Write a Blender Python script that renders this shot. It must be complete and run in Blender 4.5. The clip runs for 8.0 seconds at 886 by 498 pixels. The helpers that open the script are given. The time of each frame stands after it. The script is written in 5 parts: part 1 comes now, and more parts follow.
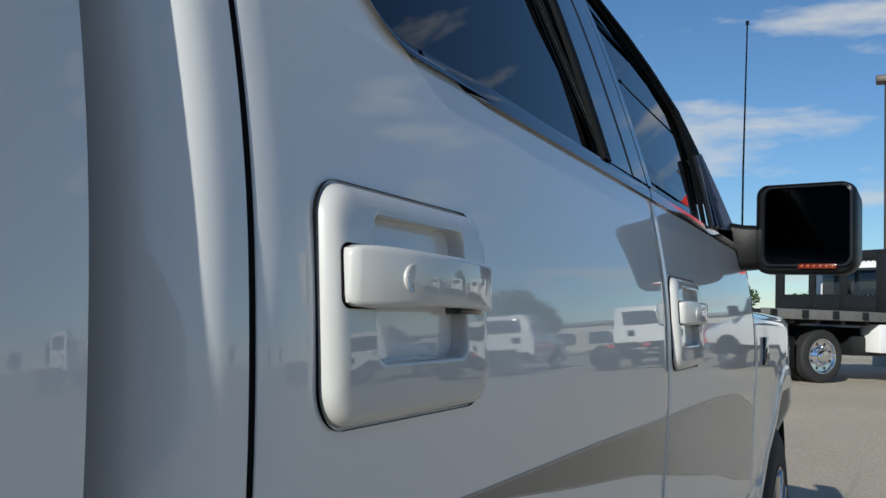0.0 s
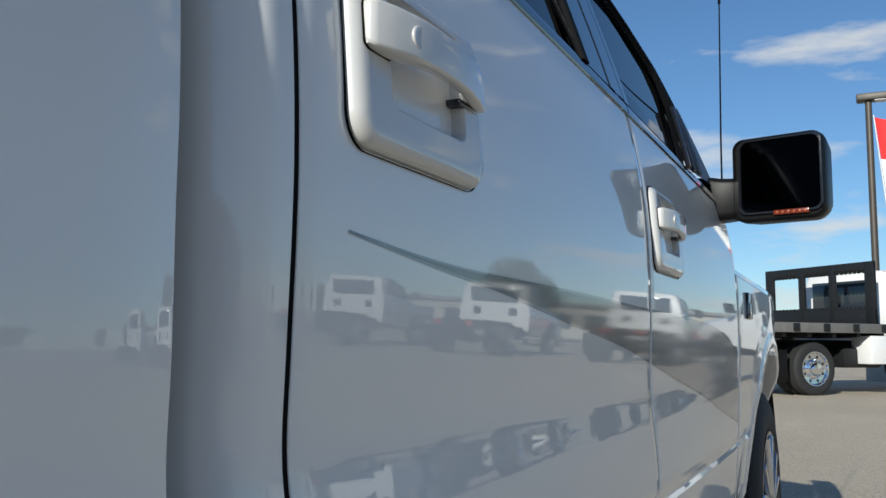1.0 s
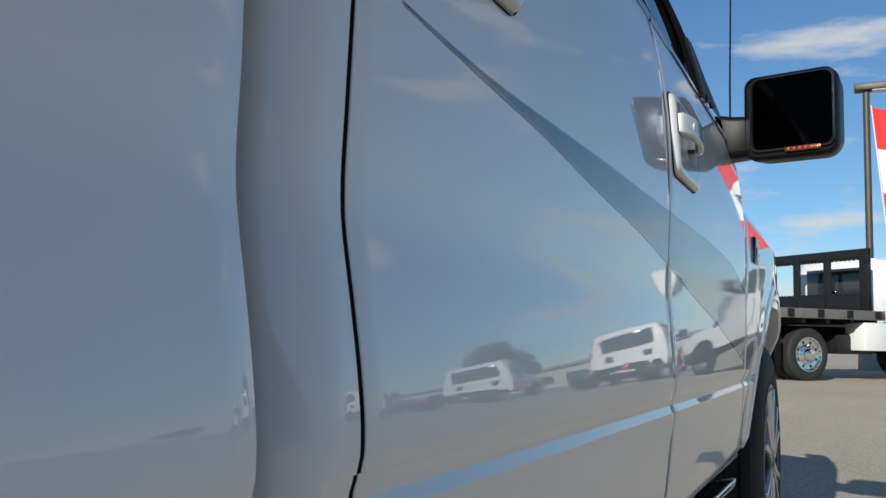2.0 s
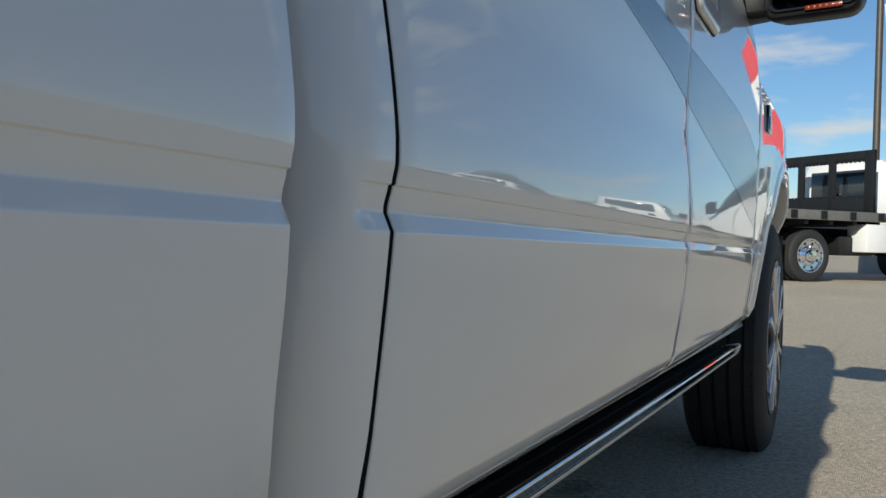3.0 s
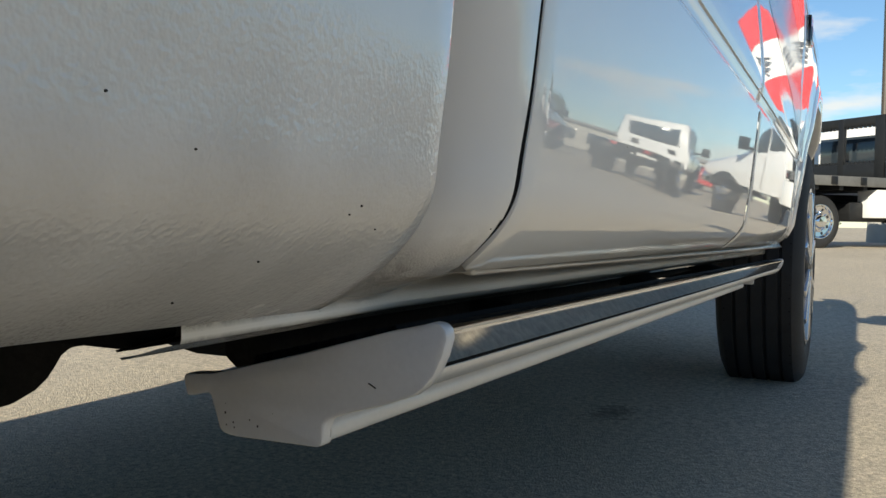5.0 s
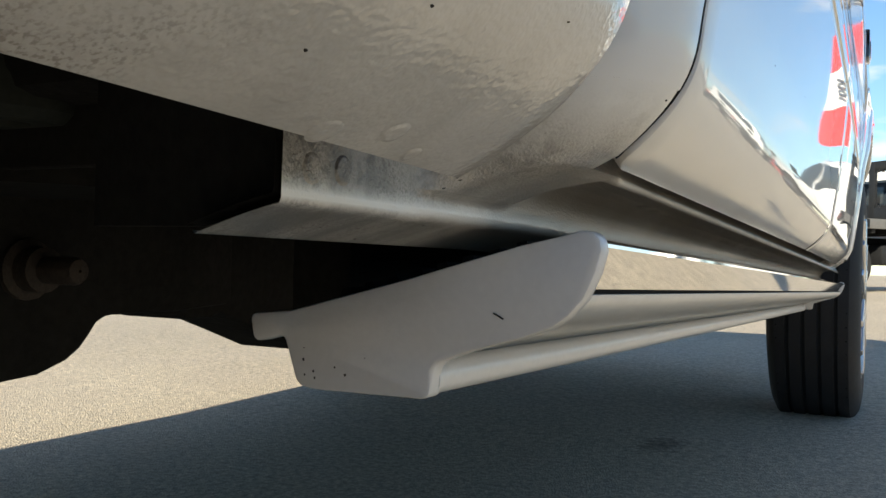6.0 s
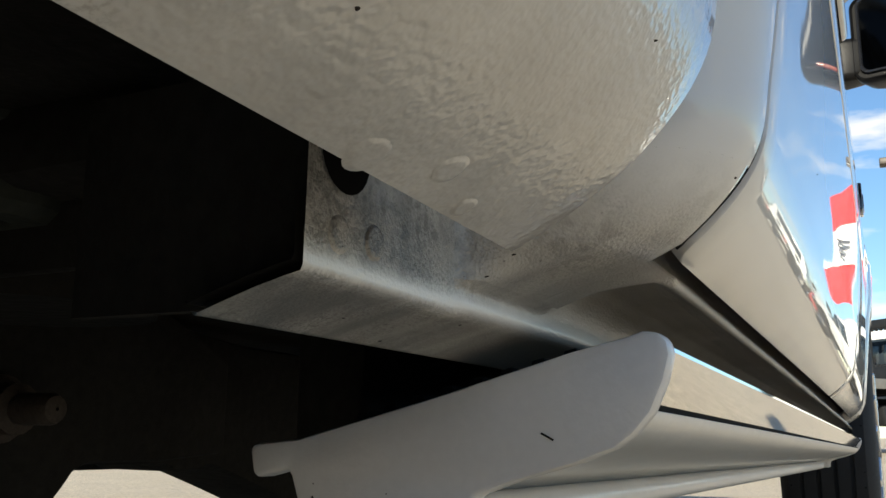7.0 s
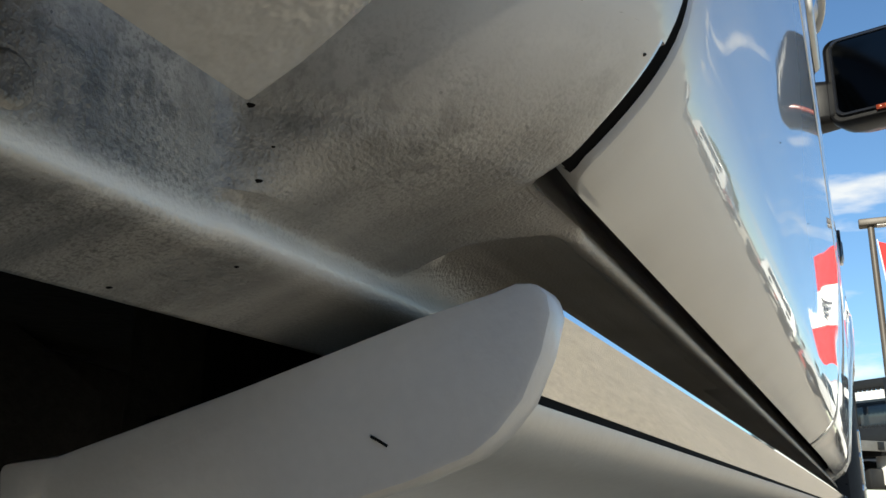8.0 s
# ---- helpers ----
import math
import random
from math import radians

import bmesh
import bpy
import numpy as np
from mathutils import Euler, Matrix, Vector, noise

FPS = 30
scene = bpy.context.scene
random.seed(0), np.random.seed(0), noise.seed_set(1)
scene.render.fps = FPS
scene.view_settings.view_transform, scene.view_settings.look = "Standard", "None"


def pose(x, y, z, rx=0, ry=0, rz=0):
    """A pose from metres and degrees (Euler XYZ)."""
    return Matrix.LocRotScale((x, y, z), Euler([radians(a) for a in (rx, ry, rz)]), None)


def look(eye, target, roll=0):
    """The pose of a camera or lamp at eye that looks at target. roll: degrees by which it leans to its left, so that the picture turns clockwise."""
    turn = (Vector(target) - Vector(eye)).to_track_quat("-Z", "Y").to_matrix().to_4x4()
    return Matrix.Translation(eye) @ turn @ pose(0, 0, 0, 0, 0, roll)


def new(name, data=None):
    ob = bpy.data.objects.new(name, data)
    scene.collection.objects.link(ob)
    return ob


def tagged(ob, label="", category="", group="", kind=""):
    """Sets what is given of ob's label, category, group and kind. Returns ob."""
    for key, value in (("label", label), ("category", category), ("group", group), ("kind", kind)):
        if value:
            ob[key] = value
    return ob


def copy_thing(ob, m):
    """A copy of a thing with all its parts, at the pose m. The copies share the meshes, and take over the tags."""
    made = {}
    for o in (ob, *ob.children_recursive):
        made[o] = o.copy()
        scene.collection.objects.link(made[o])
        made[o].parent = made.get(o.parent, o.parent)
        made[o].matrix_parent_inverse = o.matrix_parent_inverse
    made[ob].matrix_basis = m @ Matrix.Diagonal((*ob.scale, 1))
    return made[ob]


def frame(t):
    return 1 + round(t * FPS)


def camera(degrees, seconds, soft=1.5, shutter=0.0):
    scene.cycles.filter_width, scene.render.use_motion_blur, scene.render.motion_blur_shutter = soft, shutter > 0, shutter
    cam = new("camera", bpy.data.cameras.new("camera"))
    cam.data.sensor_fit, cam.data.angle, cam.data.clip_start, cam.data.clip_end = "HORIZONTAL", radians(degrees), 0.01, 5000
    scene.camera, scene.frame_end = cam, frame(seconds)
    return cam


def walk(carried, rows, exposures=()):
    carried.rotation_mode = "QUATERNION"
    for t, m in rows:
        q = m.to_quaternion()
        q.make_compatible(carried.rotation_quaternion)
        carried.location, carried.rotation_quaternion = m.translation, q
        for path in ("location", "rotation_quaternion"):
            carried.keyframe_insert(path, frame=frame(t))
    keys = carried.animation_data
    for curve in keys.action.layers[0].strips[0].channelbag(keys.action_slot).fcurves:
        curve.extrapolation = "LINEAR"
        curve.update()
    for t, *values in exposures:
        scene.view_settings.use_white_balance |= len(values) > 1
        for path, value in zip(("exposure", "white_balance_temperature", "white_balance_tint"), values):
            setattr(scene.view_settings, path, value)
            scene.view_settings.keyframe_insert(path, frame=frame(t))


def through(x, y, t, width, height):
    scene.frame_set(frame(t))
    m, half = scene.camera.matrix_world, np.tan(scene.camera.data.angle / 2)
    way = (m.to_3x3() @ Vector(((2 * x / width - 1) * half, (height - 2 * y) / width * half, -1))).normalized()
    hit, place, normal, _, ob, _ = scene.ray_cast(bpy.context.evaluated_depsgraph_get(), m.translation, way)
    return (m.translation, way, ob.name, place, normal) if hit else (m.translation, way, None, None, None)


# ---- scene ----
cam = camera(53.2, 8.0)
PATH = [
    (0, (0.0385, -0.021, 1.153), (-0.8405, 1.77, 1.285), 2.1),
    (0.5, (0.072, -0.088, 1.047), (-0.796, 1.706, 1.219), 1.1),
    (1, (0.076, -0.107, 0.952), (-0.785, 1.685, 1.167), 0.4),
    (1.2, (0.068, -0.116, 0.924), (-0.79, 1.677, 1.146), 0.7),
    (2.3, (0.025, -0.097, 0.774), (-0.824, 1.708, 0.921), 1.4),
    (2.5, (0.019, -0.093, 0.752), (-0.83, 1.715, 0.852), 1.5),
    (3, (0.012, -0.095, 0.704), (-0.841, 1.714, 0.685), 1.5),
    (3.5, (-0.005, -0.083, 0.664), (-0.855, 1.725, 0.564), 1.6),
    (4, (-0.021, -0.076, 0.627), (-0.854, 1.737, 0.499), 1.8),
    (4.2, (-0.03, -0.077, 0.609), (-0.864, 1.737, 0.495), 0.6),
    (5.3, (-0.105, -0.059, 0.509), (-0.984, 1.737, 0.466), 1.7),
    (5.5, (-0.118, -0.046, 0.495), (-1.016, 1.741, 0.465), 2.2),
    (6, (-0.17, -0.004, 0.469), (-1.073, 1.78, 0.503), 1.5),
    (6.5, (-0.192, 0.014, 0.459), (-1.09, 1.786, 0.689), 1.1),
    (7, (-0.205, 0.033, 0.45), (-1.081, 1.784, 0.855), 0.8),
    (7.5, (-0.205, 0.093, 0.437), (-1.032, 1.846, 0.931), 0.3),
    (8, (-0.207, 0.14, 0.437), (-1.039, 1.877, 0.976), 0.8),
]
EXPOSURES = [(0.0, -0.13, 5750, 4), (1.0, 0.04, 5800, 4), (2.5, -0.01, 5950, 4), (3.5, 0.03, 6200, 4), (4.2, 0.25, 6400, 4), (5.3, 0.6, 6580, 4), (6.0, 0.9, 6700, 5), (7.0, 0.86, 6600, 4), (8.0, 0.68, 6350, 3)]
walk(cam, [(t, look(eye, target, roll)) for t, eye, target, roll in PATH], EXPOSURES)

# ---- world, sun ----
SUN_EL, SUN_AZ = 23.0, 3.0
to_sun = Vector((-math.sin(radians(SUN_AZ)) * math.cos(radians(SUN_EL)), -math.cos(radians(SUN_AZ)) * math.cos(radians(SUN_EL)), math.sin(radians(SUN_EL))))
sun = new("sun", bpy.data.lights.new("sun", "SUN"))
sun.data.energy, sun.data.angle, sun.data.color = 5.4, radians(0.53), (1.0, 0.9, 0.76)
sun.matrix_world = Matrix.Translation((-3, -20, 12)) @ to_sun.to_track_quat("Z", "Y").to_matrix().to_4x4()

world = bpy.data.worlds.new("sky")
scene.world = world
world.use_nodes = True
wn, wl = world.node_tree.nodes, world.node_tree.links
sky = wn.new("ShaderNodeTexSky")
sky.sky_type, sky.sun_disc = "NISHITA", False
sky.sun_elevation, sky.sun_rotation = radians(SUN_EL), radians(180 + SUN_AZ)
sky.air_density, sky.dust_density, sky.ozone_density = 1.0, 0.0, 4.5
wco = wn.new("ShaderNodeTexCoord")
wmap = wn.new("ShaderNodeMapping")
wmap.inputs["Scale"].default_value = (2.2, 2.2, 8.5)
wmap.inputs["Location"].default_value = (0.35, 0.1, 0.55)
wno = wn.new("ShaderNodeTexNoise")
wno.inputs["Scale"].default_value, wno.inputs["Detail"].default_value, wno.inputs["Roughness"].default_value = 2.1, 9.0, 0.53
wra = wn.new("ShaderNodeValToRGB")
wra.color_ramp.elements[0].position, wra.color_ramp.elements[1].position = 0.57, 0.69
wmu = wn.new("ShaderNodeMath")
wmu.operation = "MULTIPLY"
wmu.inputs[1].default_value = 0.75
wmix = wn.new("ShaderNodeMixRGB")
wmix.inputs["Color2"].default_value = (8.2, 7.6, 7.0, 1)
wl.new(wco.outputs["Generated"], wmap.inputs["Vector"])
wl.new(wmap.outputs["Vector"], wno.inputs["Vector"])
wl.new(wno.outputs["Fac"], wra.inputs["Fac"])
wl.new(wra.outputs["Color"], wmu.inputs[0])
wl.new(wmu.outputs[0], wmix.inputs["Fac"])
wl.new(sky.outputs["Color"], wmix.inputs["Color1"])
wl.new(wmix.outputs["Color"], wn["Background"].inputs["Color"])
wn["Background"].inputs["Strength"].default_value = 0.09


# ---- materials ----
def material(name, color, rough=0.5, metal=0.0, coat=0.0, vary=0.0, scale=20.0, bump=0.0, bump_scale=200.0, spec=0.5):
    """A principled material with tone variation at two scales and a fine relief."""
    m = bpy.data.materials.new(name)
    m.use_nodes = True
    n, l = m.node_tree.nodes, m.node_tree.links
    p = n["Principled BSDF"]
    p.inputs["Base Color"].default_value = (*color, 1)
    p.inputs["Roughness"].default_value, p.inputs["Metallic"].default_value = rough, metal
    p.inputs["Coat Weight"].default_value, p.inputs["Coat Roughness"].default_value = coat, 0.02
    p.inputs["Specular IOR Level"].default_value = spec
    geo = n.new("ShaderNodeNewGeometry")
    if vary:
        a, b = n.new("ShaderNodeTexNoise"), n.new("ShaderNodeTexNoise")
        a.inputs["Scale"].default_value, b.inputs["Scale"].default_value = scale, scale * 9
        a.inputs["Detail"].default_value = b.inputs["Detail"].default_value = 5
        add = n.new("ShaderNodeMath")
        add.operation = "ADD"
        ramp = n.new("ShaderNodeMapRange")
        ramp.inputs["From Min"].default_value, ramp.inputs["From Max"].default_value = 0.6, 1.4
        ramp.inputs["To Min"].default_value, ramp.inputs["To Max"].default_value = 1 - vary, 1 + vary
        mul = n.new("ShaderNodeVectorMath")
        mul.operation = "SCALE"
        mul.inputs[0].default_value = color
        for t in (a, b):
            l.new(geo.outputs["Position"], t.inputs["Vector"])
        l.new(a.outputs["Fac"], add.inputs[0])
        l.new(b.outputs["Fac"], add.inputs[1])
        l.new(add.outputs[0], ramp.inputs["Value"])
        l.new(ramp.outputs["Result"], mul.inputs["Scale"])
        l.new(mul.outputs["Vector"], p.inputs["Base Color"])
    if bump:
        t = n.new("ShaderNodeTexNoise")
        t.inputs["Scale"].default_value, t.inputs["Detail"].default_value = bump_scale, 6
        bp = n.new("ShaderNodeBump")
        bp.inputs["Strength"].default_value, bp.inputs["Distance"].default_value = bump, 0.004
        l.new(geo.outputs["Position"], t.inputs["Vector"])
        l.new(t.outputs["Fac"], bp.inputs["Height"])
        l.new(bp.outputs["Normal"], p.inputs["Normal"])
    return m


def paint_material(name, color, guard_top=None, grime=0.0, relief=1.0, grain=950, smears=1.0):
    """Clear-coated paint; below guard_top the pebbled stone-chip coating; grime: dust, smudges and specks of road dirt."""
    m = material(name, color, 0.42, 0.0, 1.0)
    n, l = m.node_tree.nodes, m.node_tree.links
    p = n["Principled BSDF"]
    p.inputs["Coat IOR"].default_value = 1.6
    geo = next(x for x in n if x.bl_idname == "ShaderNodeNewGeometry")
    sep = n.new("ShaderNodeSeparateXYZ")
    l.new(geo.outputs["Position"], sep.inputs[0])

    def noise(scale, detail=2.0, stretch=None, where=(0, 0, 0)):
        t = n.new("ShaderNodeTexNoise")
        t.inputs["Scale"].default_value, t.inputs["Detail"].default_value = scale, detail
        mp = n.new("ShaderNodeMapping")
        mp.inputs["Scale"].default_value = stretch or (1, 1, 1)
        mp.inputs["Location"].default_value = where
        l.new(geo.outputs["Position"], mp.inputs["Vector"])
        l.new(mp.outputs["Vector"], t.inputs["Vector"])
        return t.outputs["Fac"]

    def span(src, a, b, lo=0.0, hi=1.0):
        r = n.new("ShaderNodeMapRange")
        r.inputs["From Min"].default_value, r.inputs["From Max"].default_value = a, b
        r.inputs["To Min"].default_value, r.inputs["To Max"].default_value = lo, hi
        l.new(src, r.inputs["Value"])
        return r.outputs["Result"]

    def calc(op, a, b):
        x = n.new("ShaderNodeMath")
        x.operation = op
        for i, v in enumerate((a, b)):
            if hasattr(v, "links"):
                l.new(v, x.inputs[i])
            else:
                x.inputs[i].default_value = v
        return x.outputs[0]

    def blend(fac, a, b):
        x = n.new("ShaderNodeMixRGB")
        l.new(fac, x.inputs["Fac"])
        for k, v in (("Color1", a), ("Color2", b)):
            if hasattr(v, "links"):
                l.new(v, x.inputs[k])
            else:
                x.inputs[k].default_value = (*v, 1)
        return x.outputs["Color"]

    soft = n.new("ShaderNodeBump")
    soft.inputs["Strength"].default_value, soft.inputs["Distance"].default_value = 0.02, 0.0006
    l.new(noise(95), soft.inputs["Height"])
    last = soft
    if guard_top:
        coated = span(calc("ADD", sep.outputs["Z"], calc("MULTIPLY", noise(14), 0.02)), guard_top + 0.016, guard_top)
        pebble = n.new("ShaderNodeBump")
        pebble.inputs["Distance"].default_value = 0.8 / grain
        l.new(calc("MULTIPLY", coated, relief), pebble.inputs["Strength"])
        l.new(calc("ADD", noise(grain, 3.0 if grain > 800 else 1.0), calc("MULTIPLY", noise(grain * 0.32, 1.0), 0.3)), pebble.inputs["Height"])
        l.new(soft.outputs["Normal"], pebble.inputs["Normal"])
        last = pebble
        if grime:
            # rocker fold: worn clean of dust, its pale colour also painting the sky highlight
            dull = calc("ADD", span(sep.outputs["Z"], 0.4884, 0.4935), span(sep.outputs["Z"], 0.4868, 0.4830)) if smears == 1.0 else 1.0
            # on the bed side dust deepens downward, also standing in for underside shade
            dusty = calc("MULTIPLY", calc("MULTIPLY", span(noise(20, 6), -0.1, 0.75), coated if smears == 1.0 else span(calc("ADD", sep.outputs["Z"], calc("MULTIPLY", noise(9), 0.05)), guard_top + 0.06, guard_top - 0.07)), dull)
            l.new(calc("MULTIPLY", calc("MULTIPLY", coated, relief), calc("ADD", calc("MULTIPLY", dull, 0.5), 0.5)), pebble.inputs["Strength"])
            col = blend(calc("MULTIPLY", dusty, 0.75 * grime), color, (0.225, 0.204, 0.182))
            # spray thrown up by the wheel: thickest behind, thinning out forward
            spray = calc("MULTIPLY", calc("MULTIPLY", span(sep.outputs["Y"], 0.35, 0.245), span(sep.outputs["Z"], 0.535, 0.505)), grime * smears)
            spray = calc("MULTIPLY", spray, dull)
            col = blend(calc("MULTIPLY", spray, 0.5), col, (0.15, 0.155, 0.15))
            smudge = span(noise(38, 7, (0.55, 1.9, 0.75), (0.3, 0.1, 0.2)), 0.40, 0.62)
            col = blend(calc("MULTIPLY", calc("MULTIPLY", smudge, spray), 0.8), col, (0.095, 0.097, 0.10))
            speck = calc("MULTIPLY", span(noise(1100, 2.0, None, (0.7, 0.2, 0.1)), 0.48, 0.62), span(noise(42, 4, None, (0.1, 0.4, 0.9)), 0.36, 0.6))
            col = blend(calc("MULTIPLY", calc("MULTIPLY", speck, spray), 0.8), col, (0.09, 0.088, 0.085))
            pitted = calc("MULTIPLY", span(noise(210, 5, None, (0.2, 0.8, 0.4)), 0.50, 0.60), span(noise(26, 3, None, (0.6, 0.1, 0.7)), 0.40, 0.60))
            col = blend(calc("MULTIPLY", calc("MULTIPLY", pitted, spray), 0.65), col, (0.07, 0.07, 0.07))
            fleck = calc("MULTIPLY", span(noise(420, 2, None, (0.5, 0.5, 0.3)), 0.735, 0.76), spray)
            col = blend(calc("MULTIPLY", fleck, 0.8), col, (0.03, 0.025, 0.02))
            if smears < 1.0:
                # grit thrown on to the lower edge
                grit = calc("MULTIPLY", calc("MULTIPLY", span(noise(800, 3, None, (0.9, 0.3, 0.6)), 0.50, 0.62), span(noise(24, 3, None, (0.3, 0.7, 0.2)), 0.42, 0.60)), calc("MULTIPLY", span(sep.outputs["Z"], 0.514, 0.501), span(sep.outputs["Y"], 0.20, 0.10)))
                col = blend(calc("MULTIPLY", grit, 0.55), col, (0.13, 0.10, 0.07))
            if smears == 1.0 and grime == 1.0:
                # brown road dirt, darkened to hold the shade under the doors too
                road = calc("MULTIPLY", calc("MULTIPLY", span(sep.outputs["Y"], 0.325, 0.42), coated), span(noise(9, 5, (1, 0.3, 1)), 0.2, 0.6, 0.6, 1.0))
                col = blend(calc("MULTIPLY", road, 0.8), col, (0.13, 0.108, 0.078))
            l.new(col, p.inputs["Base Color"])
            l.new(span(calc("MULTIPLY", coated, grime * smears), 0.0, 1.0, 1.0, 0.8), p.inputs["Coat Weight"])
    l.new(last.outputs["Normal"], p.inputs["Normal"])
    l.new(last.outputs["Normal"], p.inputs["Coat Normal"])
    return m


def glass_material(name, tint, through):
    m = bpy.data.materials.new(name)
    m.use_nodes = True
    n, l = m.node_tree.nodes, m.node_tree.links
    n.remove(n["Principled BSDF"])
    clear, gloss, mix, fr = n.new("ShaderNodeBsdfTransparent"), n.new("ShaderNodeBsdfGlossy"), n.new("ShaderNodeMixShader"), n.new("ShaderNodeFresnel")
    clear.inputs["Color"].default_value = (*[c * through for c in tint], 1)
    gloss.inputs["Roughness"].default_value = 0.0
    fr.inputs["IOR"].default_value = 1.7
    l.new(fr.outputs["Fac"], mix.inputs["Fac"])
    l.new(clear.outputs[0], mix.inputs[1])
    l.new(gloss.outputs[0], mix.inputs[2])
    l.new(mix.outputs[0], n["Material Output"].inputs["Surface"])
    return m


WHITE = (0.74, 0.735, 0.72)
paint = paint_material("white_paint", WHITE)
handle_paint = paint_material("pale_silver_paint", (0.56, 0.55, 0.53))
paint_bed = paint_material("white_paint_chip_guard", WHITE, 0.60, 0.92, 0.2, 450, 0.10)
paint_low = paint_material("white_paint_cab_corner", WHITE, 0.518, 0.5, 0.4)
paint_door = paint_material("white_paint_door", WHITE, 0.516, 0.5, 0.06)
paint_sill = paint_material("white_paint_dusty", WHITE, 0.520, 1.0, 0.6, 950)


def tape_material():
    m = paint_material("halftone_tape", WHITE)
    n, l = m.node_tree.nodes, m.node_tree.links
    p = n["Principled BSDF"]
    geo = next(x for x in n if x.bl_idname == "ShaderNodeNewGeometry")
    sep = n.new("ShaderNodeSeparateXYZ")
    l.new(geo.outputs["Position"], sep.inputs[0])
    fade = n.new("ShaderNodeMapRange")
    fade.inputs["From Min"].default_value, fade.inputs["From Max"].default_value = 0.4, 1.45
    fade.inputs["To Min"].default_value, fade.inputs["To Max"].default_value = 0.85, 0.46
    l.new(sep.outputs["Y"], fade.inputs["Value"])
    flat = n.new("ShaderNodeCombineXYZ")
    l.new(sep.outputs["Y"], flat.inputs["X"])
    l.new(sep.outputs["Z"], flat.inputs["Y"])
    dots = n.new("ShaderNodeTexVoronoi")
    dots.voronoi_dimensions = "2D"
    dots.inputs["Scale"].default_value, dots.inputs["Randomness"].default_value = 700, 0.35
    l.new(flat.outputs["Vector"], dots.inputs["Vector"])
    lt = n.new("ShaderNodeMath")
    lt.operation = "LESS_THAN"
    l.new(dots.outputs["Distance"], lt.inputs[0])
    l.new(fade.outputs["Result"], lt.inputs[1])
    mix = n.new("ShaderNodeMixRGB")
    mix.inputs["Color1"].default_value, mix.inputs["Color2"].default_value = (*WHITE, 1), (0.10, 0.095, 0.09, 1)
    l.new(lt.outputs[0], mix.inputs["Fac"])
    l.new(mix.outputs["Color"], p.inputs["Base Color"])
    p.inputs["Coat Roughness"].default_value, p.inputs["Coat Weight"].default_value = 0.06, 0.8
    return m


tape = tape_material()
tape_edge = paint_material("tape_edge_grey", (0.2, 0.2, 0.205))
satin = material("satin_silver_plastic", (0.66, 0.65, 0.64), 0.38, 0.0, 0.3, 0.05, 30, 0.05, 600)
alu = material("anodised_aluminium", (0.68, 0.68, 0.67), 0.34, 0.45, 0.0, 0.06, 25, 0.04, 500)
chrome = material("chrome", (0.86, 0.86, 0.86), 0.04, 1.0, 0, 0.02, 40)
plastic = material("black_plastic", (0.006, 0.006, 0.0065), 0.36, 0, 0, 0.25, 40, 0.08, 900, 0.14)
gloss_black = material("gloss_black_trim", (0.012, 0.013, 0.016), 0.12, 0, 0.5, 0.15, 30)
step_black = material("matt_black_tread", (0.005, 0.005, 0.0055), 0.8, 0, 0, 0.2, 60, 0.1, 500, 0.15)
rubber = material("tyre_rubber", (0.018, 0.018, 0.0185), 0.75, 0, 0, 0.3, 25, 0.25, 350)
seal = material("black_rubber_seal", (0.005, 0.005, 0.0055), 0.8, 0, 0, 0.2, 60, spec=0.05)
chassis = material("chassis_black", (0.013, 0.0128, 0.012), 0.85, 0, 0, 0.4, 18, 0.4, 120, 0.12)
mount_rubber = material("dusty_mount_rubber", (0.022, 0.026, 0.023), 0.8, 0, 0, 0.3, 30, 0.2, 200, 0.2)
rust = material("rusty_steel", (0.03, 0.023, 0.018), 0.75, 0.2, 0, 0.5, 60, 0.4, 300)
rim_silver = material("machined_rim", (0.62, 0.62, 0.63), 0.25, 0.95, 0.3, 0.06, 40)
rim_dark = material("dark_rim_pocket", (0.03, 0.03, 0.032), 0.35, 0.3, 0.4, 0.2, 40)
tint = glass_material("tinted_glass", (0.6, 0.8, 1.0), 0.03)
clearer = glass_material("windscreen_glass", (0.9, 0.96, 0.95), 0.75)
mirror = material("mirror_glass", (0.022, 0.024, 0.026), 0.09, 1.0)
amber = material("amber_lens", (0.13, 0.02, 0.008), 0.2, 0, 0.8, 0.15, 120)
red = material("red_lens", (0.45, 0.02, 0.02), 0.2, 0, 0.8, 0.15, 120)
cloth = material("grey_seat_cloth", (0.16, 0.155, 0.15), 0.9, 0, 0, 0.2, 40, 0.4, 700)
steel_black = material("black_powder_coat", (0.011, 0.0115, 0.0125), 0.5, 0, 0.1, 0.3, 12, 0.1, 300, 0.3)
steel_grey = material("weathered_grey_steel", (0.15, 0.147, 0.138), 0.6, 0.2, 0, 0.25, 8, 0.1, 200)
pole_brown = material("bronze_pole_paint", (0.07, 0.06, 0.05), 0.5, 0.3, 0, 0.2, 6)
flag_red = material("red_flag_cloth", (0.62, 0.03, 0.03), 0.85, 0, 0, 0.08, 3, 0.1, 90)
flag_white = material("white_flag_cloth", (0.8, 0.79, 0.77), 0.85, 0, 0, 0.05, 3, 0.1, 90)
print_dark = material("dark_print", (0.06, 0.06, 0.07), 0.8, 0, 0, 0.1, 10)
bark = material("bark", (0.09, 0.065, 0.045), 0.9, 0, 0, 0.3, 3, 0.5, 20)
leaf = material("foliage", (0.05, 0.085, 0.025), 0.7, 0, 0, 0.45, 0.8)
